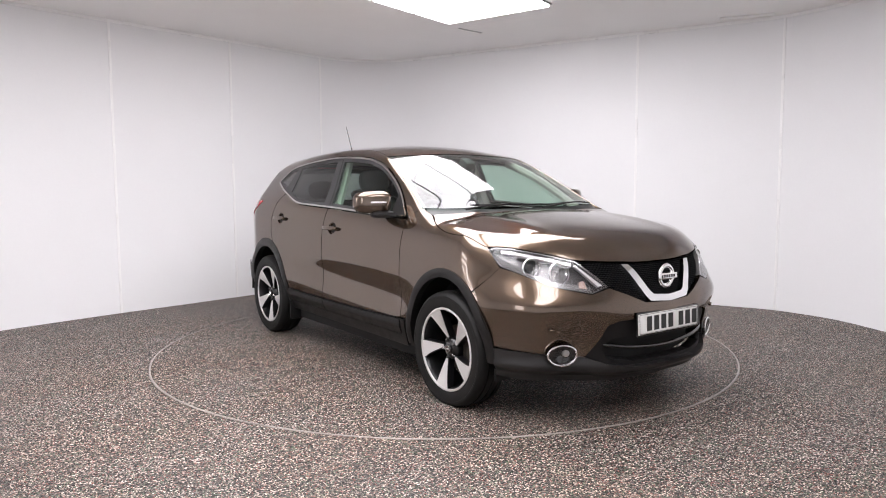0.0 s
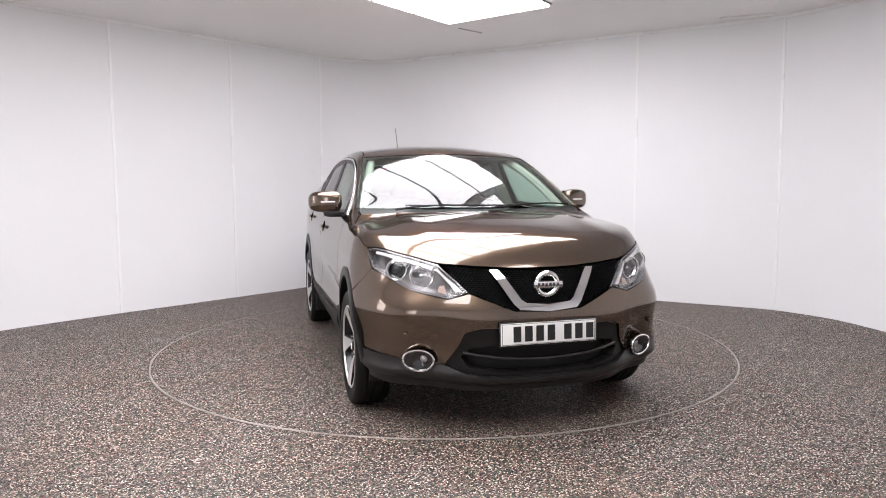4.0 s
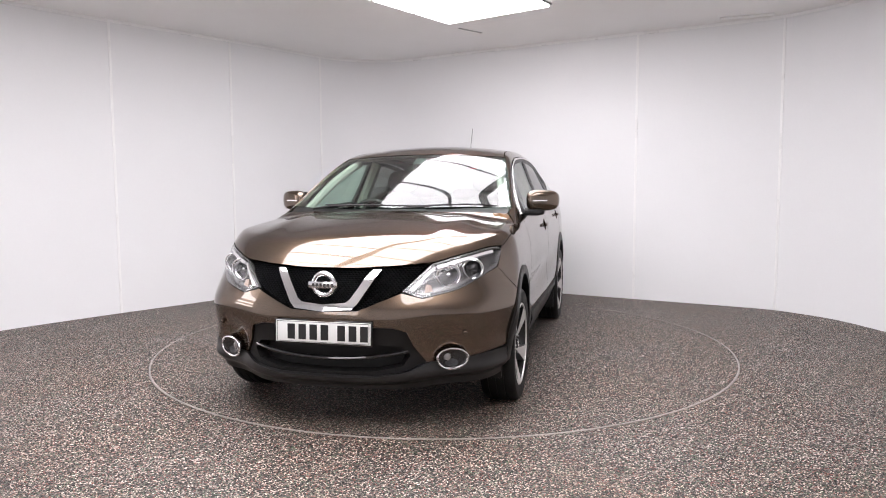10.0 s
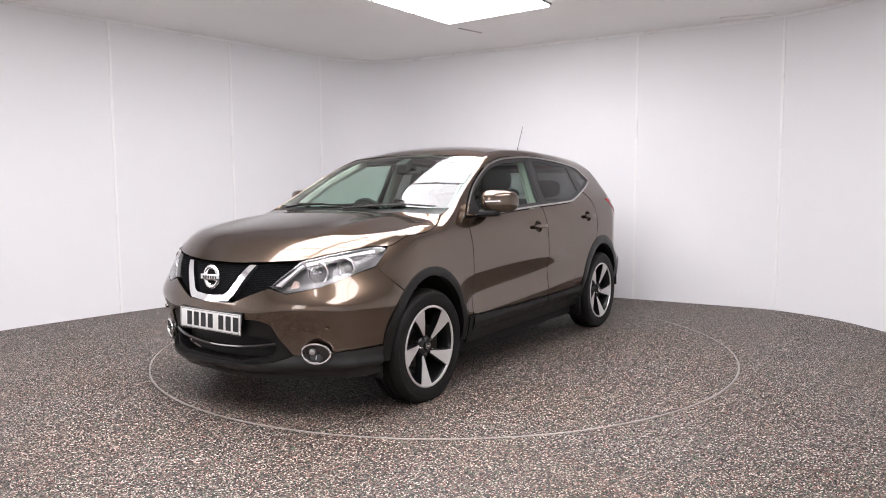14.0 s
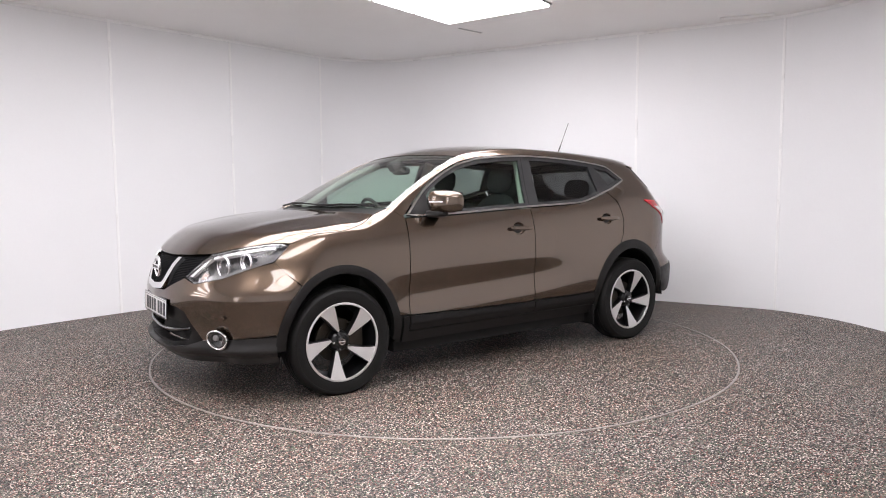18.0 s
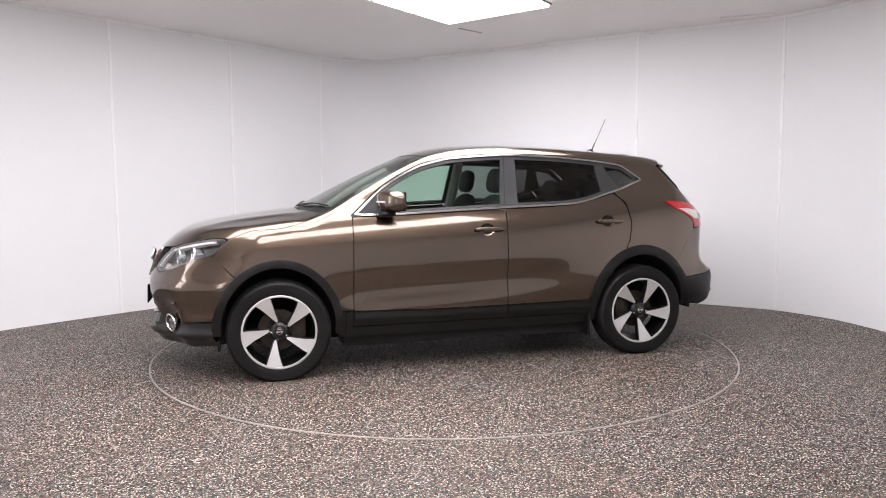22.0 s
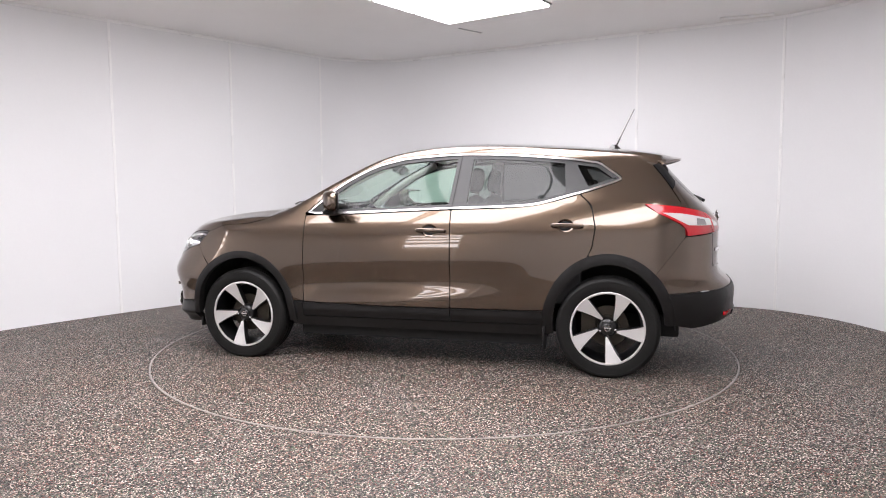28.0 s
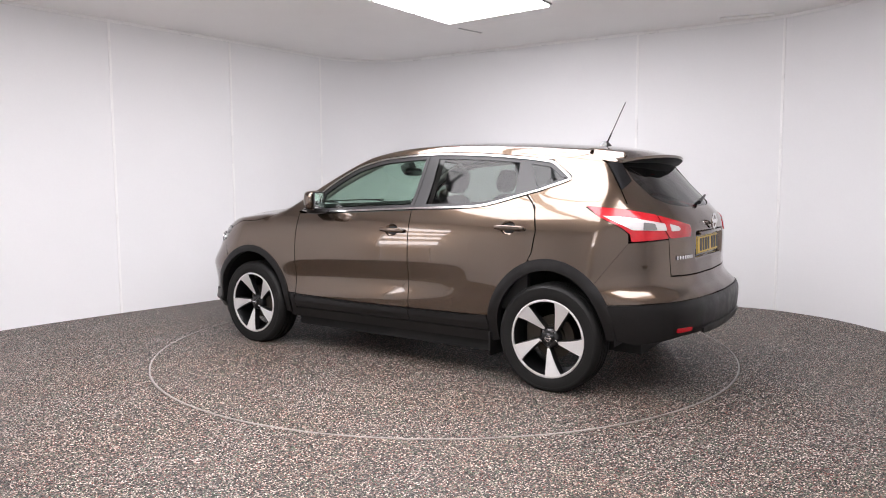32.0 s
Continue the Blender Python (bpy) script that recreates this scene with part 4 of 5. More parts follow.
def build_front(car, hood_side):
    both = (1, -1)
    # upper grille
    top_edge = [(q[1], q[2] - 0.012) for q in hood_side if q[1] < 0.50][::-1]
    grille_out = top_edge + [(0.468, 0.815), (0.40, 0.745), (0.385, 0.735), (0.29, 0.690), (0.19, 0.646), (0.0, 0.640)]
    panel("grille_backing", "front", grille_out, DARK, car, sides=(0,), out=-0.045, thick=0.02, grid=0.05, edge=0.03, label="near-black backing behind the grille mesh")
    bm = bmesh.new()
    poly = grille_out + [(-p[0], p[1]) for p in grille_out[::-1]]
    w, h = 0.0185, 0.0125
    cells = [(i * w + (w / 2 if j % 2 else 0), 0.62 + j * h * 0.78) for j in range(31) for i in range(-29, 30)]
    keep = inside(poly, np.array(cells))
    centres = [c for c, k in zip(cells, keep) if k]
    ring = [(math.cos(radians(60 * k + 30)), math.sin(radians(60 * k + 30))) for k in range(6)]
    o2 = np.array([(cx + w * 0.56 * c, cz + h * 0.52 * s) for cx, cz in centres for c, s in ring])
    i2 = np.array([(cx + w * 0.45 * c, cz + h * 0.38 * s) for cx, cz in centres for c, s in ring])
    po, pi = skin("front", np.stack([np.abs(o2[:, 0]), o2[:, 1]], 1)), skin("front", np.stack([np.abs(i2[:, 0]), i2[:, 1]], 1))
    po[:, 1], pi[:, 1] = o2[:, 0], i2[:, 0]
    vo = [bm.verts.new((p[0] - 0.020, p[1], p[2])) for p in po]
    vi = [bm.verts.new((p[0] - 0.024, p[1], p[2])) for p in pi]
    vb = [bm.verts.new((p[0] - 0.045, p[1], p[2])) for p in pi]
    for c in range(len(centres)):
        for k in range(6):
            a, b = c * 6 + k, c * 6 + (k + 1) % 6
            bm.faces.new((vo[a], vo[b], vi[b], vi[a]))
            bm.faces.new((vi[a], vi[b], vb[b], vb[a]))
    bmesh.ops.recalc_face_normals(bm, faces=bm.faces)
    mesh = part("grille_mesh", bm, GRILLE, car, "gloss black honeycomb grille", False)
    mesh["kind"] = "stuff"
    vee = [(0.0, 0.634), (0.155, 0.646), (0.185, 0.675), (0.264, 0.805), (0.288, 0.842), (0.244, 0.842), (0.218, 0.812), (0.142, 0.695), (0.118, 0.678), (0.0, 0.668)]
    panel("grille_chrome", "front", vee, CHROME, car, sides=(0,), out=0.012, thick=0.04, grid=0.02, edge=0.01, label="bright chrome vee across the grille", shape=lambda p: -0.006 * np.clip((p[:, 2] - 0.66) / 0.18, 0, 1))
    # badge: a plain ring and bar
    bm = bmesh.new()
    prof = [(0.056 + 0.013 * math.cos(a), 0.010 * math.sin(a)) for a in np.linspace(0, 2 * math.pi, 13)[:-1]]
    lathe(bm, prof, "x", 40, (2.168, 0, 0.770), closed=True)
    badge = part("badge", bm, CHROME, car, "round chrome badge with a plain bar")
    part("badge_bar", box(bmesh.new(), (0.012, 0.158, 0.034), (2.178, 0, 0.770), 0.004), CHROME, badge)
    bars(badge, LAMP_GREY, [Matrix.Translation((2.1845, (k - 2.5) * 0.0205, 0.770)) for k in range(6)], (0.001, 0.013, 0.016), "letter_bar")
    # lower intake
    surround = [(0.0, 0.560), (0.36, 0.552), (0.43, 0.530), (0.455, 0.46), (0.515, 0.366), (0.42, 0.326), (0.25, 0.298), (0.0, 0.294)]
    opening = [(0.001, 0.465), (0.30, 0.462), (0.40, 0.45), (0.445, 0.405), (0.41, 0.352), (0.25, 0.322), (0.001, 0.316)]
    panel("intake_surround", "front", surround + [(0.0, 0.318), (0.25, 0.324), (0.41, 0.354), (0.445, 0.407), (0.40, 0.452), (0.30, 0.464), (0.0, 0.467)], PLASTIC, car, sides=(0,), out=-0.014, thick=0.06, grid=0.03, label="black plastic lower intake surround")
    panel("intake_backing", "front", opening, DARK, car, sides=(0,), out=-0.09, thick=0.02, grid=0.06, edge=0.03)
    for z0, bow in ((0.388, 0.020),):
        ys = np.linspace(-0.425, 0.425, 25)
        zz = z0 + bow * (ys / 0.42) ** 2 * 2.0
        pts = skin("front", np.stack([np.abs(ys), zz], 1))
        pts[:, 1] = ys
        pts[:, 0] -= 0.022
        part("intake_bar", tube(bmesh.new(), [tuple(p) for p in pts], 0.011, 10), GLOSS_BLACK, car)
    bm = bmesh.new()
    for z in np.linspace(0.39, 0.455, 6):
        box(bm, (0.01, 0.55, 0.004), (2.045, 0, z))
    part("radiator", bm, PLASTIC, car, "radiator fins behind the intake", False)
    number_plate(car, (2.194, 0, 0.527), -2.0, 1, PLATE_WHITE, "white front number plate")
    # parking sensors and fog lamps
    for s in both:
        for y, z in ((0.695, 0.503),):
            p = skin("front_corner", [flat("front_corner", (1.985, 0.695, 0.515))])[0]
            n = grad(p[None])[0]
            bm = bmesh.new()
            lathe(bm, [(0.0, 0.004), (0.010, 0.004), (0.0125, 0.001), (0.0125, -0.01)], "z", 16)
            ob = part("parking_sensor", bm, PAINT, car)
            ob.matrix_basis = Matrix.Translation((p[0], s * p[1], p[2])) @ Vector((n[0], s * n[1], n[2])).to_track_quat("Z", "Y").to_matrix().to_4x4()
        u, v = flat("front_corner", on_front([(0.622, 0.386)])[0])
        loop = skin("front_corner", circle(u, v, 0.077, 48, 0.057))
        loop = (loop + grad(loop) * 0.024) * np.array([1, s, 1])
        fog = part("fog_lamp", tube(bmesh.new(), [tuple(q) for q in np.vstack([loop, loop[:1]])], 0.0065, 8), CHROME, car, "oval chrome ring round a fog lamp")
        panel("fog_recess", "front_corner", circle(u, v, 0.075, 32, 0.055), GLOSS_BLACK, fog, out=0.022, thick=0.01, sides=(s,), grid=0.012, shape=lambda p: -0.012 * np.exp(-((p[:, 1] - 0.622) ** 2 + (p[:, 2] - 0.386) ** 2) / 0.035 ** 2))
        p = skin("front_corner", [(u - 0.022, v + 0.004)])[0]
        bm = lathe(bmesh.new(), [(0.0, 0.010), (0.016, 0.007), (0.022, 0.0), (0.025, -0.02)], "x", 24)
        lens = part("fog_lens", bm, LAMP_SILVER, fog, "small round fog lamp lens")
        lens.matrix_basis = Matrix.Translation((p[0] + 0.014, s * (p[1] + 0.008), p[2])) @ Matrix.Rotation(radians(30 * s), 4, "Z")
    # headlamps
    top = [q for q in hood_side if 1.64 < q[0] < 2.04]
    lamp = [(1.625, 0.822, 0.922)] + [(q[0], q[1], q[2] - 0.006) for q in top if q[0] < 1.985] + [(1.985, 0.520, 0.868), (2.06, 0.445, 0.790), (2.098, 0.396, 0.738), (2.072, 0.482, 0.706), (1.952, 0.64, 0.742), (1.805, 0.775, 0.812), (1.72, 0.812, 0.838)]
    lamp2 = [flat("front_corner", p) for p in lamp]
    for s in both:
        bowl = panel("headlamp", "front_corner", inset(lamp2, 0.004), LAMP_GREY, car, out=-0.055, thick=0.01, sides=(s,), grid=0.03, label="clear headlamp with round projector and chrome bowl")
        panel("lamp_rim", "front_corner", lamp2, LAMP_SILVER, bowl, [inset(lamp2, 0.004)], out=-0.002, thick=0.056, sides=(s,), grid=0.2)
        panel("lens", "front_corner", lamp2, CLEAR, bowl, out=0.001, thick=0.003, sides=(s,), grid=0.04)
        # bright daytime strip along the top and the inner edge
        up = [flat("front_corner", (q[0], q[1], q[2] - 0.020)) for q in top if 1.68 < q[0] < 1.98]
        dn = [(p[0], p[1] - 0.014) for p in up[::-1]]
        panel("light_strip", "front_corner", up + dn, WHITE_LENS, bowl, out=-0.004, thick=0.03, sides=(s,), grid=0.2)
        a, b = flat("front_corner", (1.985, 0.520, 0.852)), flat("front_corner", (2.085, 0.41, 0.745))
        panel("light_strip", "front_corner", [a, (a[0] + 0.012, a[1]), (b[0] + 0.03, b[1] - 0.005), (b[0] + 0.008, b[1])], WHITE_LENS, bowl, out=-0.008, thick=0.02, sides=(s,), grid=0.2)
        amber = [flat("front_corner", q) for q in ((2.035, 0.50, 0.775), (2.03, 0.53, 0.772), (2.035, 0.535, 0.742), (2.06, 0.50, 0.735))]
        panel("indicator", "front_corner", amber, AMBER, bowl, out=-0.024, thick=0.02, sides=(s,), grid=0.05, label="amber indicator lens")
        skirt = [flat("front_corner", q) for q in ((2.055, 0.465, 0.745), (2.072, 0.482, 0.722), (1.952, 0.64, 0.756), (1.82, 0.765, 0.822), (1.86, 0.735, 0.812), (1.95, 0.63, 0.775))]
        panel("lamp_skirt", "front_corner", skirt, LAMP_SILVER, bowl, out=-0.030, thick=0.02, sides=(s,), grid=0.03)
        for (x, y, z), r, kind in (((1.868, 0.715, 0.832), 0.036, "projector"), ((1.965, 0.605, 0.806), 0.042, "bowl")):
            bm = lathe(bmesh.new(), [(r * 1.32, 0.012), (r * 1.22, 0.018), (r * 1.05, 0.010), (r * 0.98, -0.02), (r * 0.7, -0.045), (0.0, -0.055)], "x", 32)
            ob = part("lamp_" + kind, bm, REFLECTOR, bowl)
            ob.matrix_basis = Matrix.Translation((x - 0.040, s * (y - 0.008), z)) @ Matrix.Rotation(radians(14 * s), 4, "Z")
            bm = lathe(bmesh.new(), [(0.0, 0.018), (r * 0.5, 0.014), (r * 0.85, 0.002), (r * 0.95, -0.016)], "x", 28) if kind == "projector" else lathe(bmesh.new(), [(0.0, 0.004), (r * 0.25, 0.0), (r * 0.3, -0.04)], "x", 20)
            ob2 = part("lamp_lens" if kind == "projector" else "bulb_shield", bm, GLOSS_BLACK if kind == "projector" else CHROME, bowl)
            ob2.matrix_basis = ob.matrix_basis.copy()
            bm = lathe(bmesh.new(), [(r * 1.42 + 0.005 * math.cos(a), 0.022 + 0.005 * math.sin(a)) for a in np.linspace(0, 2 * math.pi, 9)[:-1]], "x", 36, closed=True)
            part("lamp_ring", bm, CHROME, bowl).matrix_basis = ob.matrix_basis.copy()


def build_rear(car, tail):
    both = (1, -1)
    kind = "rear_corner"
    outer = [(-1.545, 0.817, 1.146), (-1.743, 0.773, 1.128), (-1.899, 0.648, 1.093), (-1.935, 0.65, 1.02), (-1.972, 0.632, 0.957), (-1.804, 0.789, 0.941), (-1.796, 0.794, 0.985), (-1.762, 0.809, 1.018), (-1.631, 0.837, 1.082)]
    inner = [(-1.904, 0.640, 1.090), (-2.030, 0.40, 1.026), (-2.036, 0.395, 0.99), (-2.038, 0.41, 0.959), (-1.978, 0.622, 0.956), (-1.94, 0.64, 1.02)]
    glow = [(-1.640, 0.825, 1.090), (-1.75, 0.775, 1.082), (-1.945, 0.637, 1.042), (-1.958, 0.636, 1.003), (-1.81, 0.785, 1.008), (-1.765, 0.80, 1.030)]
    glow_in = [(-1.966, 0.604, 1.038), (-1.998, 0.535, 1.022), (-2.004, 0.52, 1.008), (-2.0, 0.535, 0.997), (-1.974, 0.60, 0.996)]
    for s in both:
        lamp = panel("tail_lamp", kind, rounded([flat(kind, p) for p in outer], 0.006), RED_LENS, car, out=0.004, thick=0.03, sides=(s,), grid=0.03, label="red and clear tail lamp")
        w = panel("clear_lens", kind, rounded([flat(kind, p) for p in glow], 0.008), WHITE_LENS, lamp, out=0.0065, thick=0.004, sides=(s,), grid=0.03)
        panel("reversing_lens", kind, rounded([flat(kind, p) for p in ((-1.85, 0.735, 1.05), (-1.90, 0.69, 1.042), (-1.91, 0.685, 1.008), (-1.85, 0.745, 1.01))], 0.006), LAMP_SILVER, lamp, out=0.0085, thick=0.004, sides=(s,), grid=0.05)
        lamp2 = panel("tail_lamp", kind, rounded([flat(kind, p) for p in inner], 0.008), RED_LENS, tail, out=0.004, thick=0.03, sides=(s,), grid=0.03, label="red inner tail lamp on the tailgate")
        panel("clear_lens", kind, rounded([flat(kind, p) for p in glow_in], 0.008), WHITE_LENS, tail, out=0.0065, thick=0.004, sides=(s,), grid=0.03)
        refl = [flat(kind, p) for p in ((-2.10, 0.575, 0.445), (-2.03, 0.665, 0.442), (-2.03, 0.665, 0.418), (-2.10, 0.575, 0.422))]
        panel("reflector", kind, rounded(refl, 0.006), RED_LENS, car, out=0.012, thick=0.02, sides=(s,), grid=0.05, label="small red rear reflector")
    # darker lower part of the bumper with a pale skid plate
    panel("skid_plate", "rear", [(0.0, 0.432), (0.40, 0.432), (0.46, 0.422), (0.43, 0.388), (0.0, 0.384)], SATIN_BLACK, car, sides=(0,), out=0.016, thick=0.03, label="dark grey plastic skid plate under the rear bumper")
    # plate recess, plate, badge, lettering
    number_plate(car, (-2.040, 0, 0.892), 2.0, -1, PLATE_YELLOW, "yellow rear number plate")
    part("handle_bar", box(bmesh.new(), (0.03, 0.52, 0.020), (-2.052, 0, 0.968), 0.008), PAINT, tail)
    bm = bmesh.new()
    lathe(bm, [(0.044 + 0.009 * math.cos(a), 0.006 * math.sin(a)) for a in np.linspace(0, 2 * math.pi, 11)[:-1]], "x", 32, (-2.078, 0, 1.035), closed=True)
    badge = part("badge", bm, CHROME, tail, "round chrome badge with a plain bar")
    part("badge_bar", box(bmesh.new(), (0.010, 0.118, 0.024), (-2.083, 0, 1.035), 0.003), CHROME, tail)
    word = []
    for k in range(7):
        p = skin("rear", [(0.56 - 0.027 * k, 0.838)])[0]
        word.append(Matrix.Translation((p[0] - 0.003, p[1], p[2])))
    bars(tail, CHROME, word, (0.006, 0.018, 0.022), "letter_bar")
    # roof spoiler
    bm = bmesh.new()
    n, rows = 28, []
    for i in range(n + 1):
        y = -0.575 + 1.15 * i / n
        e = abs(y) / 0.575
        z0 = float(RIDGE(-1.48) - CROWN(-1.48) * y * y) + 0.002 - 0.05 * max(0, e - 0.86) / 0.14
        tipx, tipz = -1.815 + 0.14 * e ** 2.5, 1.462 - 0.035 * e * e - 0.03 * max(0, e - 0.8)
        low = 1.39 - 0.02 * e * e
        prof = [(-1.425, z0 + 0.006), (-1.56, z0 - 0.012), (-1.66, z0 - 0.030), (tipx + 0.05, tipz + 0.010), (tipx, tipz), (tipx + 0.004, tipz - 0.016), (tipx + 0.06, tipz - 0.030), (-1.63, low), (-1.52, low - 0.0)]
        rows.append([bm.verts.new((x, y, z)) for x, z in prof])
    for a, b in zip(rows, rows[1:]):
        for k in range(len(a) - 1):
            f = bm.faces.new((a[k], a[k + 1], b[k + 1], b[k]))
            f.material_index = 1 if k >= 5 else 0
    bm.faces.new(rows[0]), bm.faces.new(rows[-1][::-1])
    bmesh.ops.recalc_face_normals(bm, faces=bm.faces)
    sp = part("spoiler", bm, [PAINT, GRILLE], tail, "bronze roof spoiler with a black underside", True, 40)
    part("brake_light", box(bmesh.new(), (0.02, 0.30, 0.014), (-1.778, 0, 1.446), 0.004), RED_LENS, tail, "red high brake light")
    # rear wiper
    pts = skin("rear", np.array([(0.0, 1.145), (-0.12, 1.160), (-0.26, 1.175), (-0.40, 1.185)])) + np.array([-0.022, 0, 0.008])
    part("rear_wiper", tube(bmesh.new(), [tuple(p) for p in pts], 0.013, 8, 0.6), PLASTIC, tail, "black rear wiper")
    # aerial
    bm = bmesh.new()
    lathe(bm, [(0.0, 0.034), (0.012, 0.032), (0.020, 0.018), (0.030, 0.004), (0.034, -0.006)], "z", 20)
    aerial = part("aerial", bm, GLOSS_BLACK, car, "thin black roof aerial")
    aerial.matrix_basis = Matrix.Translation((-1.335, 0, float(RIDGE(-1.335)))) @ Matrix.Diagonal((1.5, 1, 1, 1))
    a, b = Vector((-1.345, 0, 1.556)), Vector((-1.475, 0, 1.832))
    part("rod", tube(bmesh.new(), [tuple(a), tuple(a.lerp(b, 0.25))], 0.0055, 8), GLOSS_BLACK, car, "aerial rod")
    part("rod", tube(bmesh.new(), [tuple(a.lerp(b, 0.25)), tuple(b)], 0.0030, 8, 0.8), GLOSS_BLACK, car, "aerial rod")


def blob(bm, size, at, power=2.6, n=24, m=14, squeeze=None):
    """A rounded block (superellipsoid)."""
    rows = []
    e = 2.0 / power
    f = lambda v: math.copysign(abs(v) ** e, v)
    for i in range(m + 1):
        a = -math.pi / 2 + math.pi * i / m
        row = []
        for j in range(n):
            b = 2 * math.pi * j / n
            q = Vector((size[0] / 2 * f(math.cos(a)) * f(math.cos(b)), size[1] / 2 * f(math.cos(a)) * f(math.sin(b)), size[2] / 2 * f(math.sin(a))))
            if squeeze:
                q = squeeze(q)
            row.append(bm.verts.new(q + Vector(at)))
        rows.append(row)
    for a, b in zip(rows, rows[1:]):
        for j in range(n):
            bm.faces.new((a[j], a[(j + 1) % n], b[(j + 1) % n], b[j]))
    bmesh.ops.remove_doubles(bm, verts=bm.verts, dist=1e-5)
    bmesh.ops.recalc_face_normals(bm, faces=bm.faces)
    return bm


def build_mirrors(car):
    for s in (1, -1):
        def taper(q):
            k = (q.x + 0.06) / 0.12
            return Vector((q.x - 0.40 * s * q.y - 1.2 * q.y * q.y * k, q.y * (1 - 0.08 * k), q.z * (1 - 0.08 * k - 0.5 * s * q.y) + 0.004 * k))
        mir = part("door_mirror", blob(bmesh.new(), (0.116, 0.226, 0.152), (0.590, s * 0.934, 1.164), 3.2, 28, 16, taper), PAINT, car, "bronze door mirror on a black foot", True, 60)
        part("mirror_foot", blob(bmesh.new(), (0.12, 0.17, 0.050), (0.605, s * 0.865, 1.086), 3.0, 20, 8), PLASTIC, mir)
        part("mirror_glass", box(bmesh.new(), (0.006, 0.165, 0.108), (0.530, s * 0.922, 1.166), 0.002, Matrix.Rotation(radians(21.8 * s), 4, "Z")), CHROME, mir, "mirror glass")
        part("mirror_rim", box(bmesh.new(), (0.012, 0.185, 0.126), (0.535, s * 0.922, 1.166), 0.004, Matrix.Rotation(radians(21.8 * s), 4, "Z")), PLASTIC, mir)
        part("indicator", box(bmesh.new(), (0.010, 0.10, 0.010), (0.650, s * 0.922, 1.165), 0.003, Matrix.Rotation(radians(24 * s), 4, "Z")), WHITE_LENS, mir)
        sail = [(0.79, 1.083), (0.63, 1.235), (0.625, 1.083)]
        panel("mirror_sail", "side", sail, PLASTIC, mir, out=0.004, thick=0.01, sides=(s,), grid=0.05)
    # door handles with their bowls
    for names, x, z in (("front_door", -0.112, 0.962), ("rear_door", -1.043, 1.004)):
        for s in (1, -1):
            door = next(o for o in car.children if o.name.startswith(names) and (sum(v.co.y for v in o.data.vertices) > 0) == (s > 0))
            panel("handle_bowl", "side", circle(x, z, 0.058, 24, 0.044), PAINT, door, out=-0.004, thick=0.006, sides=(s,), grid=0.012, edge=0.01,
                  shape=lambda p: -0.022 * np.clip(1 - ((p[:, 0] - x) / 0.058) ** 2 - ((p[:, 2] - z) / 0.044) ** 2, 0, 1))
            y = float(skin("side", [(x, z)])[0][1])
            ys = [float(skin("side", [(x + d, z)])[0][1]) for d in (-0.10, 0.10)]
            bm = bmesh.new()
            blob(bm, (0.215, 0.020, 0.030), (0, 0, 0), 4.0, 20, 8, lambda q: Vector((q.x, q.y - 4 * 0.12 * q.x * q.x, q.z + 0.02 * q.x)))
            h = part("door_handle", bm, PAINT, door, "bronze pull handle")
            h.matrix_basis = Matrix.Translation((x - 0.012, s * (y + 0.024), z + 0.002)) @ Matrix.Diagonal((1, s, 1, 1))


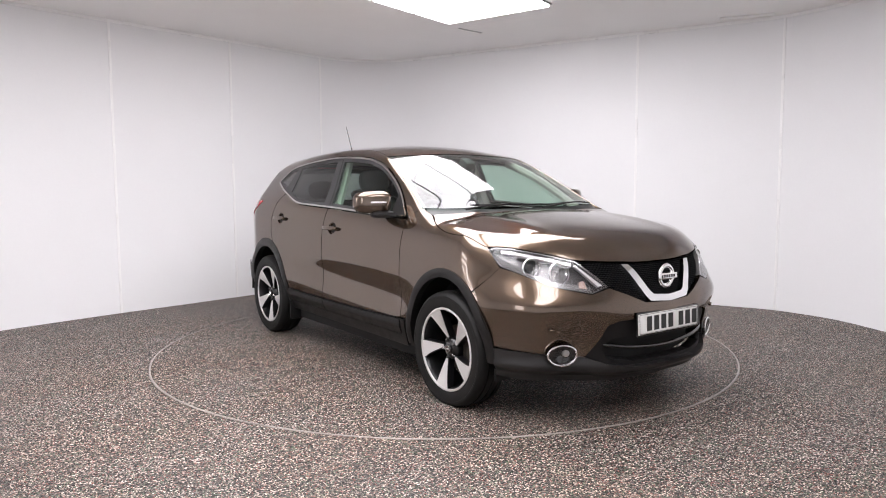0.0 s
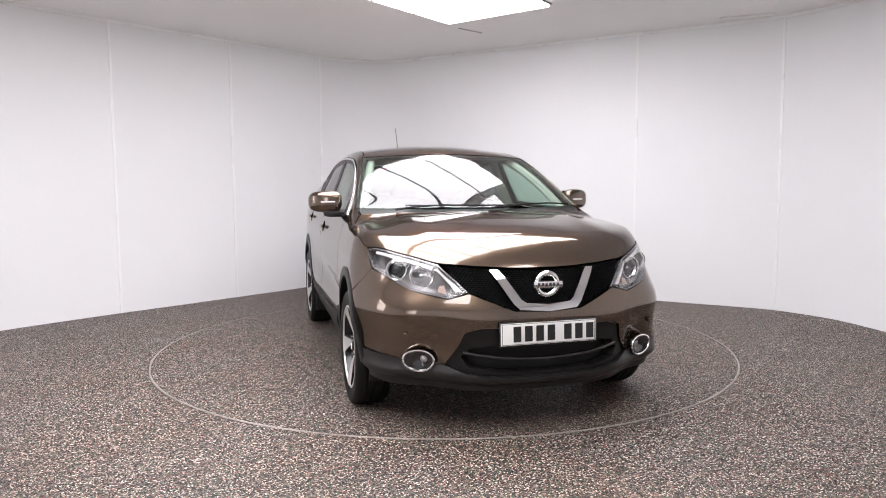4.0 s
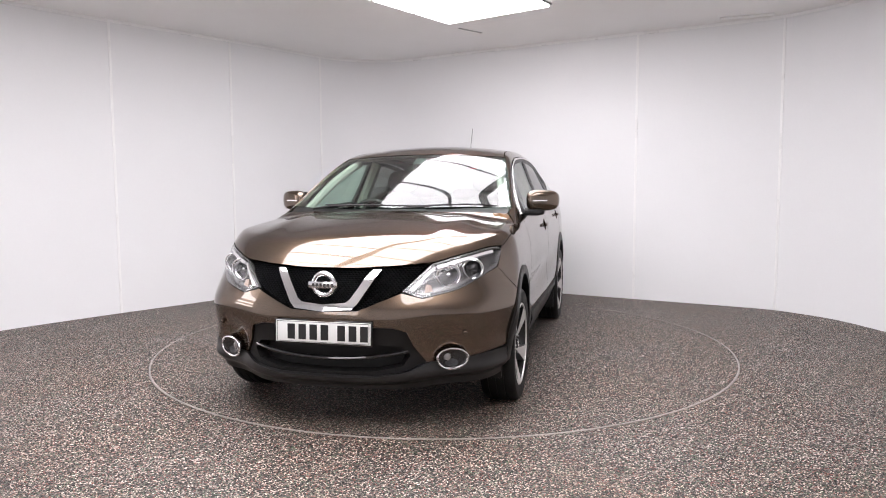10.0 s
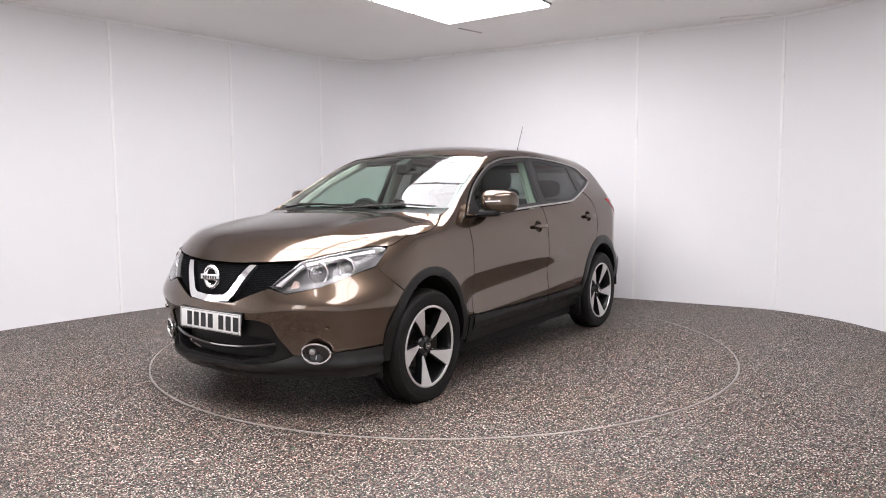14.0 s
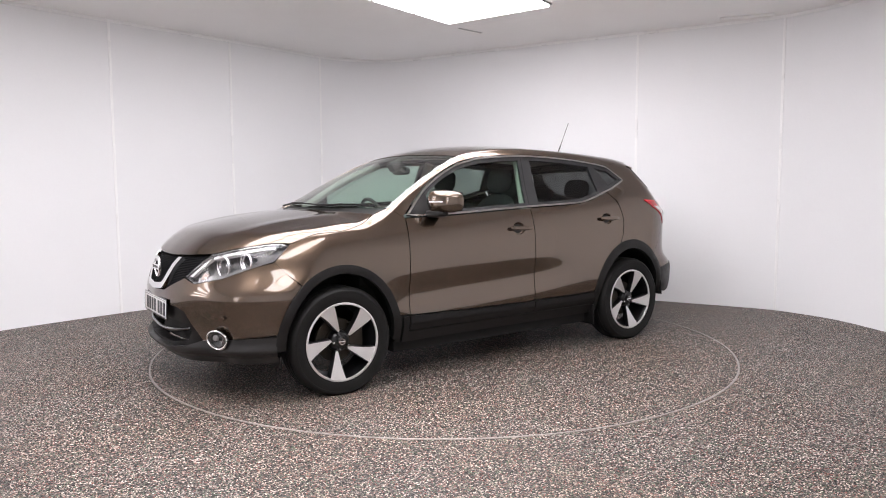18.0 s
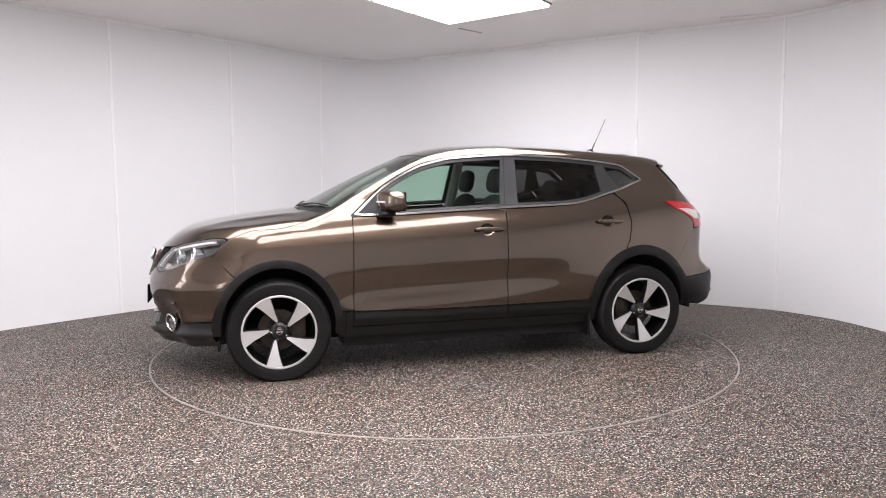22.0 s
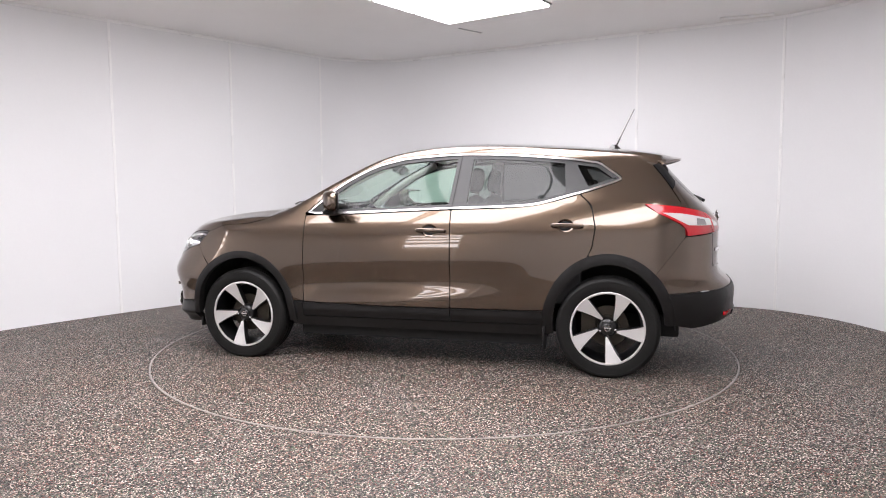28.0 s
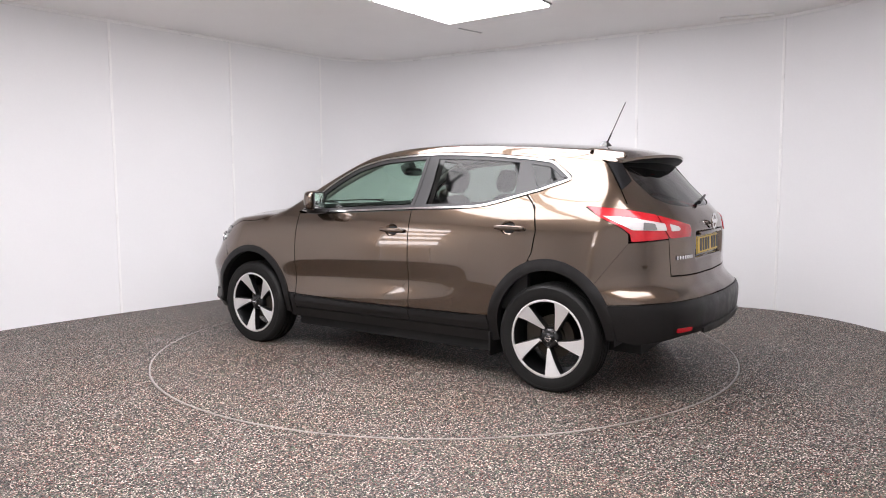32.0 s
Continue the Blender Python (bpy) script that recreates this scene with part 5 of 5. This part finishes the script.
def build_interior(car):
    ceiling = [(0.22, 0.0), (0.20, 0.3), (0.16, 0.53), (-0.4, 0.53), (-1.0, 0.50), (-1.45, 0.46), (-1.5, 0.0)]
    panel("headlining", "top", ceiling, TRIM_LIGHT, car, sides=(0,), out=-0.045, thick=0.01, grid=0.08, edge=0.05, label="pale grey headlining")
    # pale trim inside the screen pillars
    for s in (1, -1):
        p0, p1 = Vector((0.86, s * 0.735, 1.10)), Vector((0.24, s * 0.565, 1.455))
        part("pillar_trim", tube(bmesh.new(), [tuple(p0.lerp(p1, k / 8) + Vector((-0.02, -s * 0.018, -0.012 + 0.03 * math.sin(k / 8 * math.pi)))) for k in range(9)], 0.030, 8), TRIM_LIGHT, car, "pale grey screen pillar trim")
        q0, q1 = Vector((-0.29, s * 0.745, 1.08)), Vector((-0.34, s * 0.60, 1.46))
        part("pillar_trim", tube(bmesh.new(), [tuple(q0), tuple(q1)], 0.045, 8), TRIM_LIGHT, car, "pale grey centre pillar trim")
        part("door_card", box(bmesh.new(), (1.02, 0.05, 0.55), (0.28, s * 0.775, 0.76), 0.02), TRIM_DARK, car, "dark door lining")
        part("door_card", box(bmesh.new(), (0.85, 0.05, 0.62), (-0.72, s * 0.770, 0.78), 0.02), TRIM_DARK, car, "dark door lining")
    # dashboard
    bm = bmesh.new()
    rows = []
    for y in np.linspace(-0.74, 0.74, 19):
        hood = 0.035 * math.exp(-((y + 0.37) / 0.16) ** 2)
        bow = 0.10 * (abs(y) / 0.74) ** 2
        prof = [(0.92 - bow, 1.055), (0.70 - bow, 1.075), (0.48 - bow * 0.5, 1.065 + hood), (0.40 - bow * 0.4, 1.035 + hood), (0.42, 0.92), (0.50, 0.75), (0.60, 0.55)]
        rows.append([bm.verts.new((x, y, z)) for x, z in prof])
    for a, b in zip(rows, rows[1:]):
        for k in range(len(a) - 1):
            bm.faces.new((a[k], b[k], b[k + 1], a[k + 1]))
    bmesh.ops.recalc_face_normals(bm, faces=bm.faces)
    dash = part("dashboard", bm, TRIM_DARK, car, "dark soft dashboard")
    for y in (-0.66, 0.64):
        part("air_vent", box(bmesh.new(), (0.02, 0.13, 0.055), (0.405, y, 0.995), 0.01), CHROME, dash, "bright-rimmed air vent")
        part("vent_slats", box(bmesh.new(), (0.02, 0.108, 0.038), (0.398, y, 0.995), 0.006), GLOSS_BLACK, dash)
    # steering wheel
    bm = lathe(bmesh.new(), [(0.178 + 0.015 * math.cos(a), 0.015 * math.sin(a)) for a in np.linspace(0, 2 * math.pi, 11)[:-1]], "x", 36, closed=True)
    sw = part("steering_wheel", bm, TRIM_DARK, car, "black three-spoke steering wheel")
    sw.matrix_basis = Matrix.Translation((0.36, -0.37, 1.00)) @ Matrix.Rotation(radians(24), 4, "Y")
    bm = blob(bmesh.new(), (0.05, 0.15, 0.12), (0.02, 0, 0), 3)
    box(bm, (0.02, 0.34, 0.04), (0.02, 0, 0.0), 0.008), box(bm, (0.02, 0.05, 0.17), (0.02, 0, -0.09), 0.008)
    part("wheel_hub", bm, TRIM_DARK, sw)
    part("column", tube(bmesh.new(), [(0.38, -0.37, 0.98), (0.62, -0.37, 0.86)], 0.045, 12), TRIM_DARK, car)
    part("centre_console", box(bmesh.new(), (0.9, 0.22, 0.30), (0.05, 0, 0.52), 0.03), TRIM_DARK, car)
    # inside mirror
    part("inside_mirror", blob(bmesh.new(), (0.035, 0.24, 0.065), (0.34, 0.0, 1.385), 3.5), GLOSS_BLACK, car, "dark inside mirror")
    part("mirror_stem", box(bmesh.new(), (0.10, 0.09, 0.07), (0.39, 0.0, 1.425), 0.02, Matrix.Rotation(radians(30), 4, "Y")), TRIM_DARK, car)
    # seats
    for y in (0.37, -0.37):
        seat = part("front_seat", blob(bmesh.new(), (0.52, 0.52, 0.20), (-0.06, y, 0.60), 3.4), CLOTH, car, "black cloth front seat")
        bm = blob(bmesh.new(), (0.15, 0.50, 0.66), (0, 0, 0), 3.0, squeeze=lambda q: Vector((q.x + 0.03 * (q.y / 0.25) ** 2, q.y * (1 - 0.14 * max(0, q.z) / 0.33), q.z)))
        b = part("seat_back", bm, CLOTH, seat)
        b.matrix_basis = Matrix.Translation((-0.27, y, 0.88)) @ Matrix.Rotation(radians(-16), 4, "Y")
        b = part("headrest", blob(bmesh.new(), (0.095, 0.26, 0.19), (0, 0, 0), 2.8), CLOTH, seat)
        b.matrix_basis = Matrix.Translation((-0.345, y, 1.305)) @ Matrix.Rotation(radians(-10), 4, "Y")
        for d in (-0.05, 0.05):
            part("headrest_post", tube(bmesh.new(), [(-0.350, y + d, 1.13), (-0.345, y + d, 1.24)], 0.007, 8), CHROME, seat)
    bench = part("rear_seat", blob(bmesh.new(), (0.55, 1.30, 0.20), (-0.80, 0, 0.60), 5), CLOTH, car, "black cloth rear bench")
    bm = blob(bmesh.new(), (0.16, 1.32, 0.62), (0, 0, 0), 5)
    b = part("seat_back", bm, CLOTH, bench)
    b.matrix_basis = Matrix.Translation((-1.08, 0, 0.84)) @ Matrix.Rotation(radians(-20), 4, "Y")
    for y in (0.42, 0.0, -0.42):
        b = part("headrest", blob(bmesh.new(), (0.09, 0.26, 0.16 if y else 0.10), (0, 0, 0), 2.8), CLOTH, bench)
        b.matrix_basis = Matrix.Translation((-1.155, y, 1.235 if y else 1.19)) @ Matrix.Rotation(radians(-12), 4, "Y")
    part("parcel_shelf", box(bmesh.new(), (0.60, 1.20, 0.03), (-1.55, 0, 1.06), 0.01), TRIM_DARK, car)


def build_wheel(car, x, side):
    """An alloy wheel with its tyre; local y points outwards."""
    m = Matrix.Translation((x, side * (0.797 if x > 0 else 0.786), 0.325 if x > 0 else 0.331)) @ (Matrix() if side > 0 else Matrix.Rotation(math.pi, 4, "Z"))
    wheel = part("wheel", lathe(bmesh.new(), [(0.243, 0.088), (0.236, 0.094), (0.232, 0.088), (0.222, 0.04), (0.212, -0.02), (0.214, -0.08), (0.24, -0.095)], "y", 56), WHEEL_BLACK, car, "alloy wheel with five machined blades on gloss black")
    wheel.matrix_basis = m
    tread = [(0.240, -0.090), (0.262, -0.098), (0.300, -0.101), (0.322, -0.096), (0.3325, -0.084), (0.337, -0.070)]
    for c in (-0.045, 0.0, 0.045):
        tread += [(0.339, c - 0.012), (0.339, c - 0.005), (0.3325, c - 0.004), (0.3325, c + 0.004), (0.339, c + 0.005), (0.339, c + 0.012)]
    tread += [(0.337, 0.070), (0.3325, 0.084), (0.322, 0.096), (0.316, 0.0995), (0.314, 0.1012), (0.304, 0.1022), (0.302, 0.1012), (0.280, 0.1022), (0.262, 0.1005), (0.248, 0.097), (0.242, 0.092)]
    part("tyre", lathe(bmesh.new(), tread, "y", 72), RUBBER, wheel, "black rubber tyre", True, 25)
    part("rim_lip", lathe(bmesh.new(), [(0.2445, 0.090), (0.2435, 0.0965), (0.238, 0.099), (0.231, 0.0975), (0.229, 0.090)], "y", 72), SILVER, wheel, "bright machined rim edge", True, 50)
    part("brake_disc", lathe(bmesh.new(), [(0.0, 0.015), (0.075, 0.015), (0.078, -0.005), (0.136, -0.005), (0.136, -0.025), (0.0, -0.025)], "y", 48), STEEL, wheel, "worn brown-grey brake disc")
    part("caliper", box(bmesh.new(), (0.10, 0.05, 0.16), (-0.125 if x > 0 else 0.125, 0.0, 0.02), 0.015), STEEL, wheel)
    part("hub", lathe(bmesh.new(), [(0.0, 0.066), (0.036, 0.065), (0.054, 0.058), (0.064, 0.044), (0.070, 0.0), (0.072, -0.05)], "y", 40), WHEEL_BLACK, wheel)
    part("centre_cap", lathe(bmesh.new(), [(0.0, 0.080), (0.024, 0.079), (0.029, 0.075), (0.030, 0.062)], "y", 32), WHEEL_BLACK, wheel)
    part("cap_badge", lathe(bmesh.new(), [(0.015, 0.0800), (0.0155, 0.0815), (0.0195, 0.0815), (0.020, 0.0795)], "y", 28), CHROME, wheel)
    part("cap_bar", box(bmesh.new(), (0.044, 0.003, 0.008), (0, 0.0810, 0), 0.001), CHROME, wheel)

    def at(r, deg):
        # seen from outside, angles run anticlockwise from the right, which is local -x
        return (-r * math.cos(radians(deg)), r * math.sin(radians(deg)))

    def blade(base, grow, depth_out, depth_in, drop, name, mat):
        edge = [(0.2345, -13.0), (0.2355, -7.0), (0.236, 0.0), (0.2355, 7.0), (0.2345, 13.0), (0.195, 10.0), (0.15, 6.5), (0.105, 1.5), (0.078, -4.0), (0.061, -13.0), (0.070, -21.0), (0.105, -17.0), (0.15, -15.0), (0.195, -14.0)]
        poly = [at(r, base + a) for r, a in edge]
        if grow:
            poly = inset(poly, -grow)
        bm = bmesh.new()
        hgt = lambda p: 0.062 + 0.034 * min(1, max(0, (math.hypot(*p) - 0.07) / 0.166)) ** 0.8 - drop
        top = [bm.verts.new((p[0], hgt(p), p[1])) for p in poly]
        low = [bm.verts.new((p[0] * 0.995, hgt(p) - depth_in, p[1] * 0.995)) for p in poly]
        bm.faces.new(top), bm.faces.new(low[::-1])
        for i in range(len(poly)):
            bm.faces.new((top[i], low[i], low[(i + 1) % len(poly)], top[(i + 1) % len(poly)]))
        bmesh.ops.triangulate(bm, faces=[f for f in bm.faces if len(f.verts) > 4])
        bmesh.ops.recalc_face_normals(bm, faces=bm.faces)
        return part(name, bm, mat, wheel, "", True, 20)

    for k in range(5):
        base = (117 if x > 0 else 137) + 72 * k
        blade(base, 0.004, 0, 0.045, 0.0035, "spoke", WHEEL_BLACK)
        blade(base, 0.0, 0, 0.006, 0.0, "spoke_face", SILVER)
        c = at(0.052, base - 5)
        part("wheel_nut", lathe(bmesh.new(), [(0.0, 0.078), (0.007, 0.077), (0.009, 0.072), (0.0095, 0.060)], "y", 6, (c[0], 0, c[1])), CHROME if k % 2 else LAMP_GREY, wheel, "", False)


build_room()
light_strip(0.0, 0.0, 9, PANEL)
light_strip(1.245, 0.40, 9, PANEL)
# out of view: added as fill for the right wall and car front
light_strip(3.3, 2.4, 6, PANEL)
ceiling_clips()
studio_light((-3.2, -6.2, 0), 52)
studio_light((-4.40, -2.2, 0), -6)
TABLE = build_turntable()
CAR = build_car()


def heading(t):
    return 0.0020285 * t * t - 5.0761743 * t - 53.88247


def motions():
    rows, spin = [], []
    for k in range(17):
        t = 2.0 * k
        a = heading(t)
        turn = pose(0, 0, 0, 0, 0, a)
        rows.append((t, turn @ Matrix.Translation((0.0108, -0.072, 0.0))))
        spin.append((t, turn))
    walk(CAR, rows)
    walk(TABLE, spin)


motions()
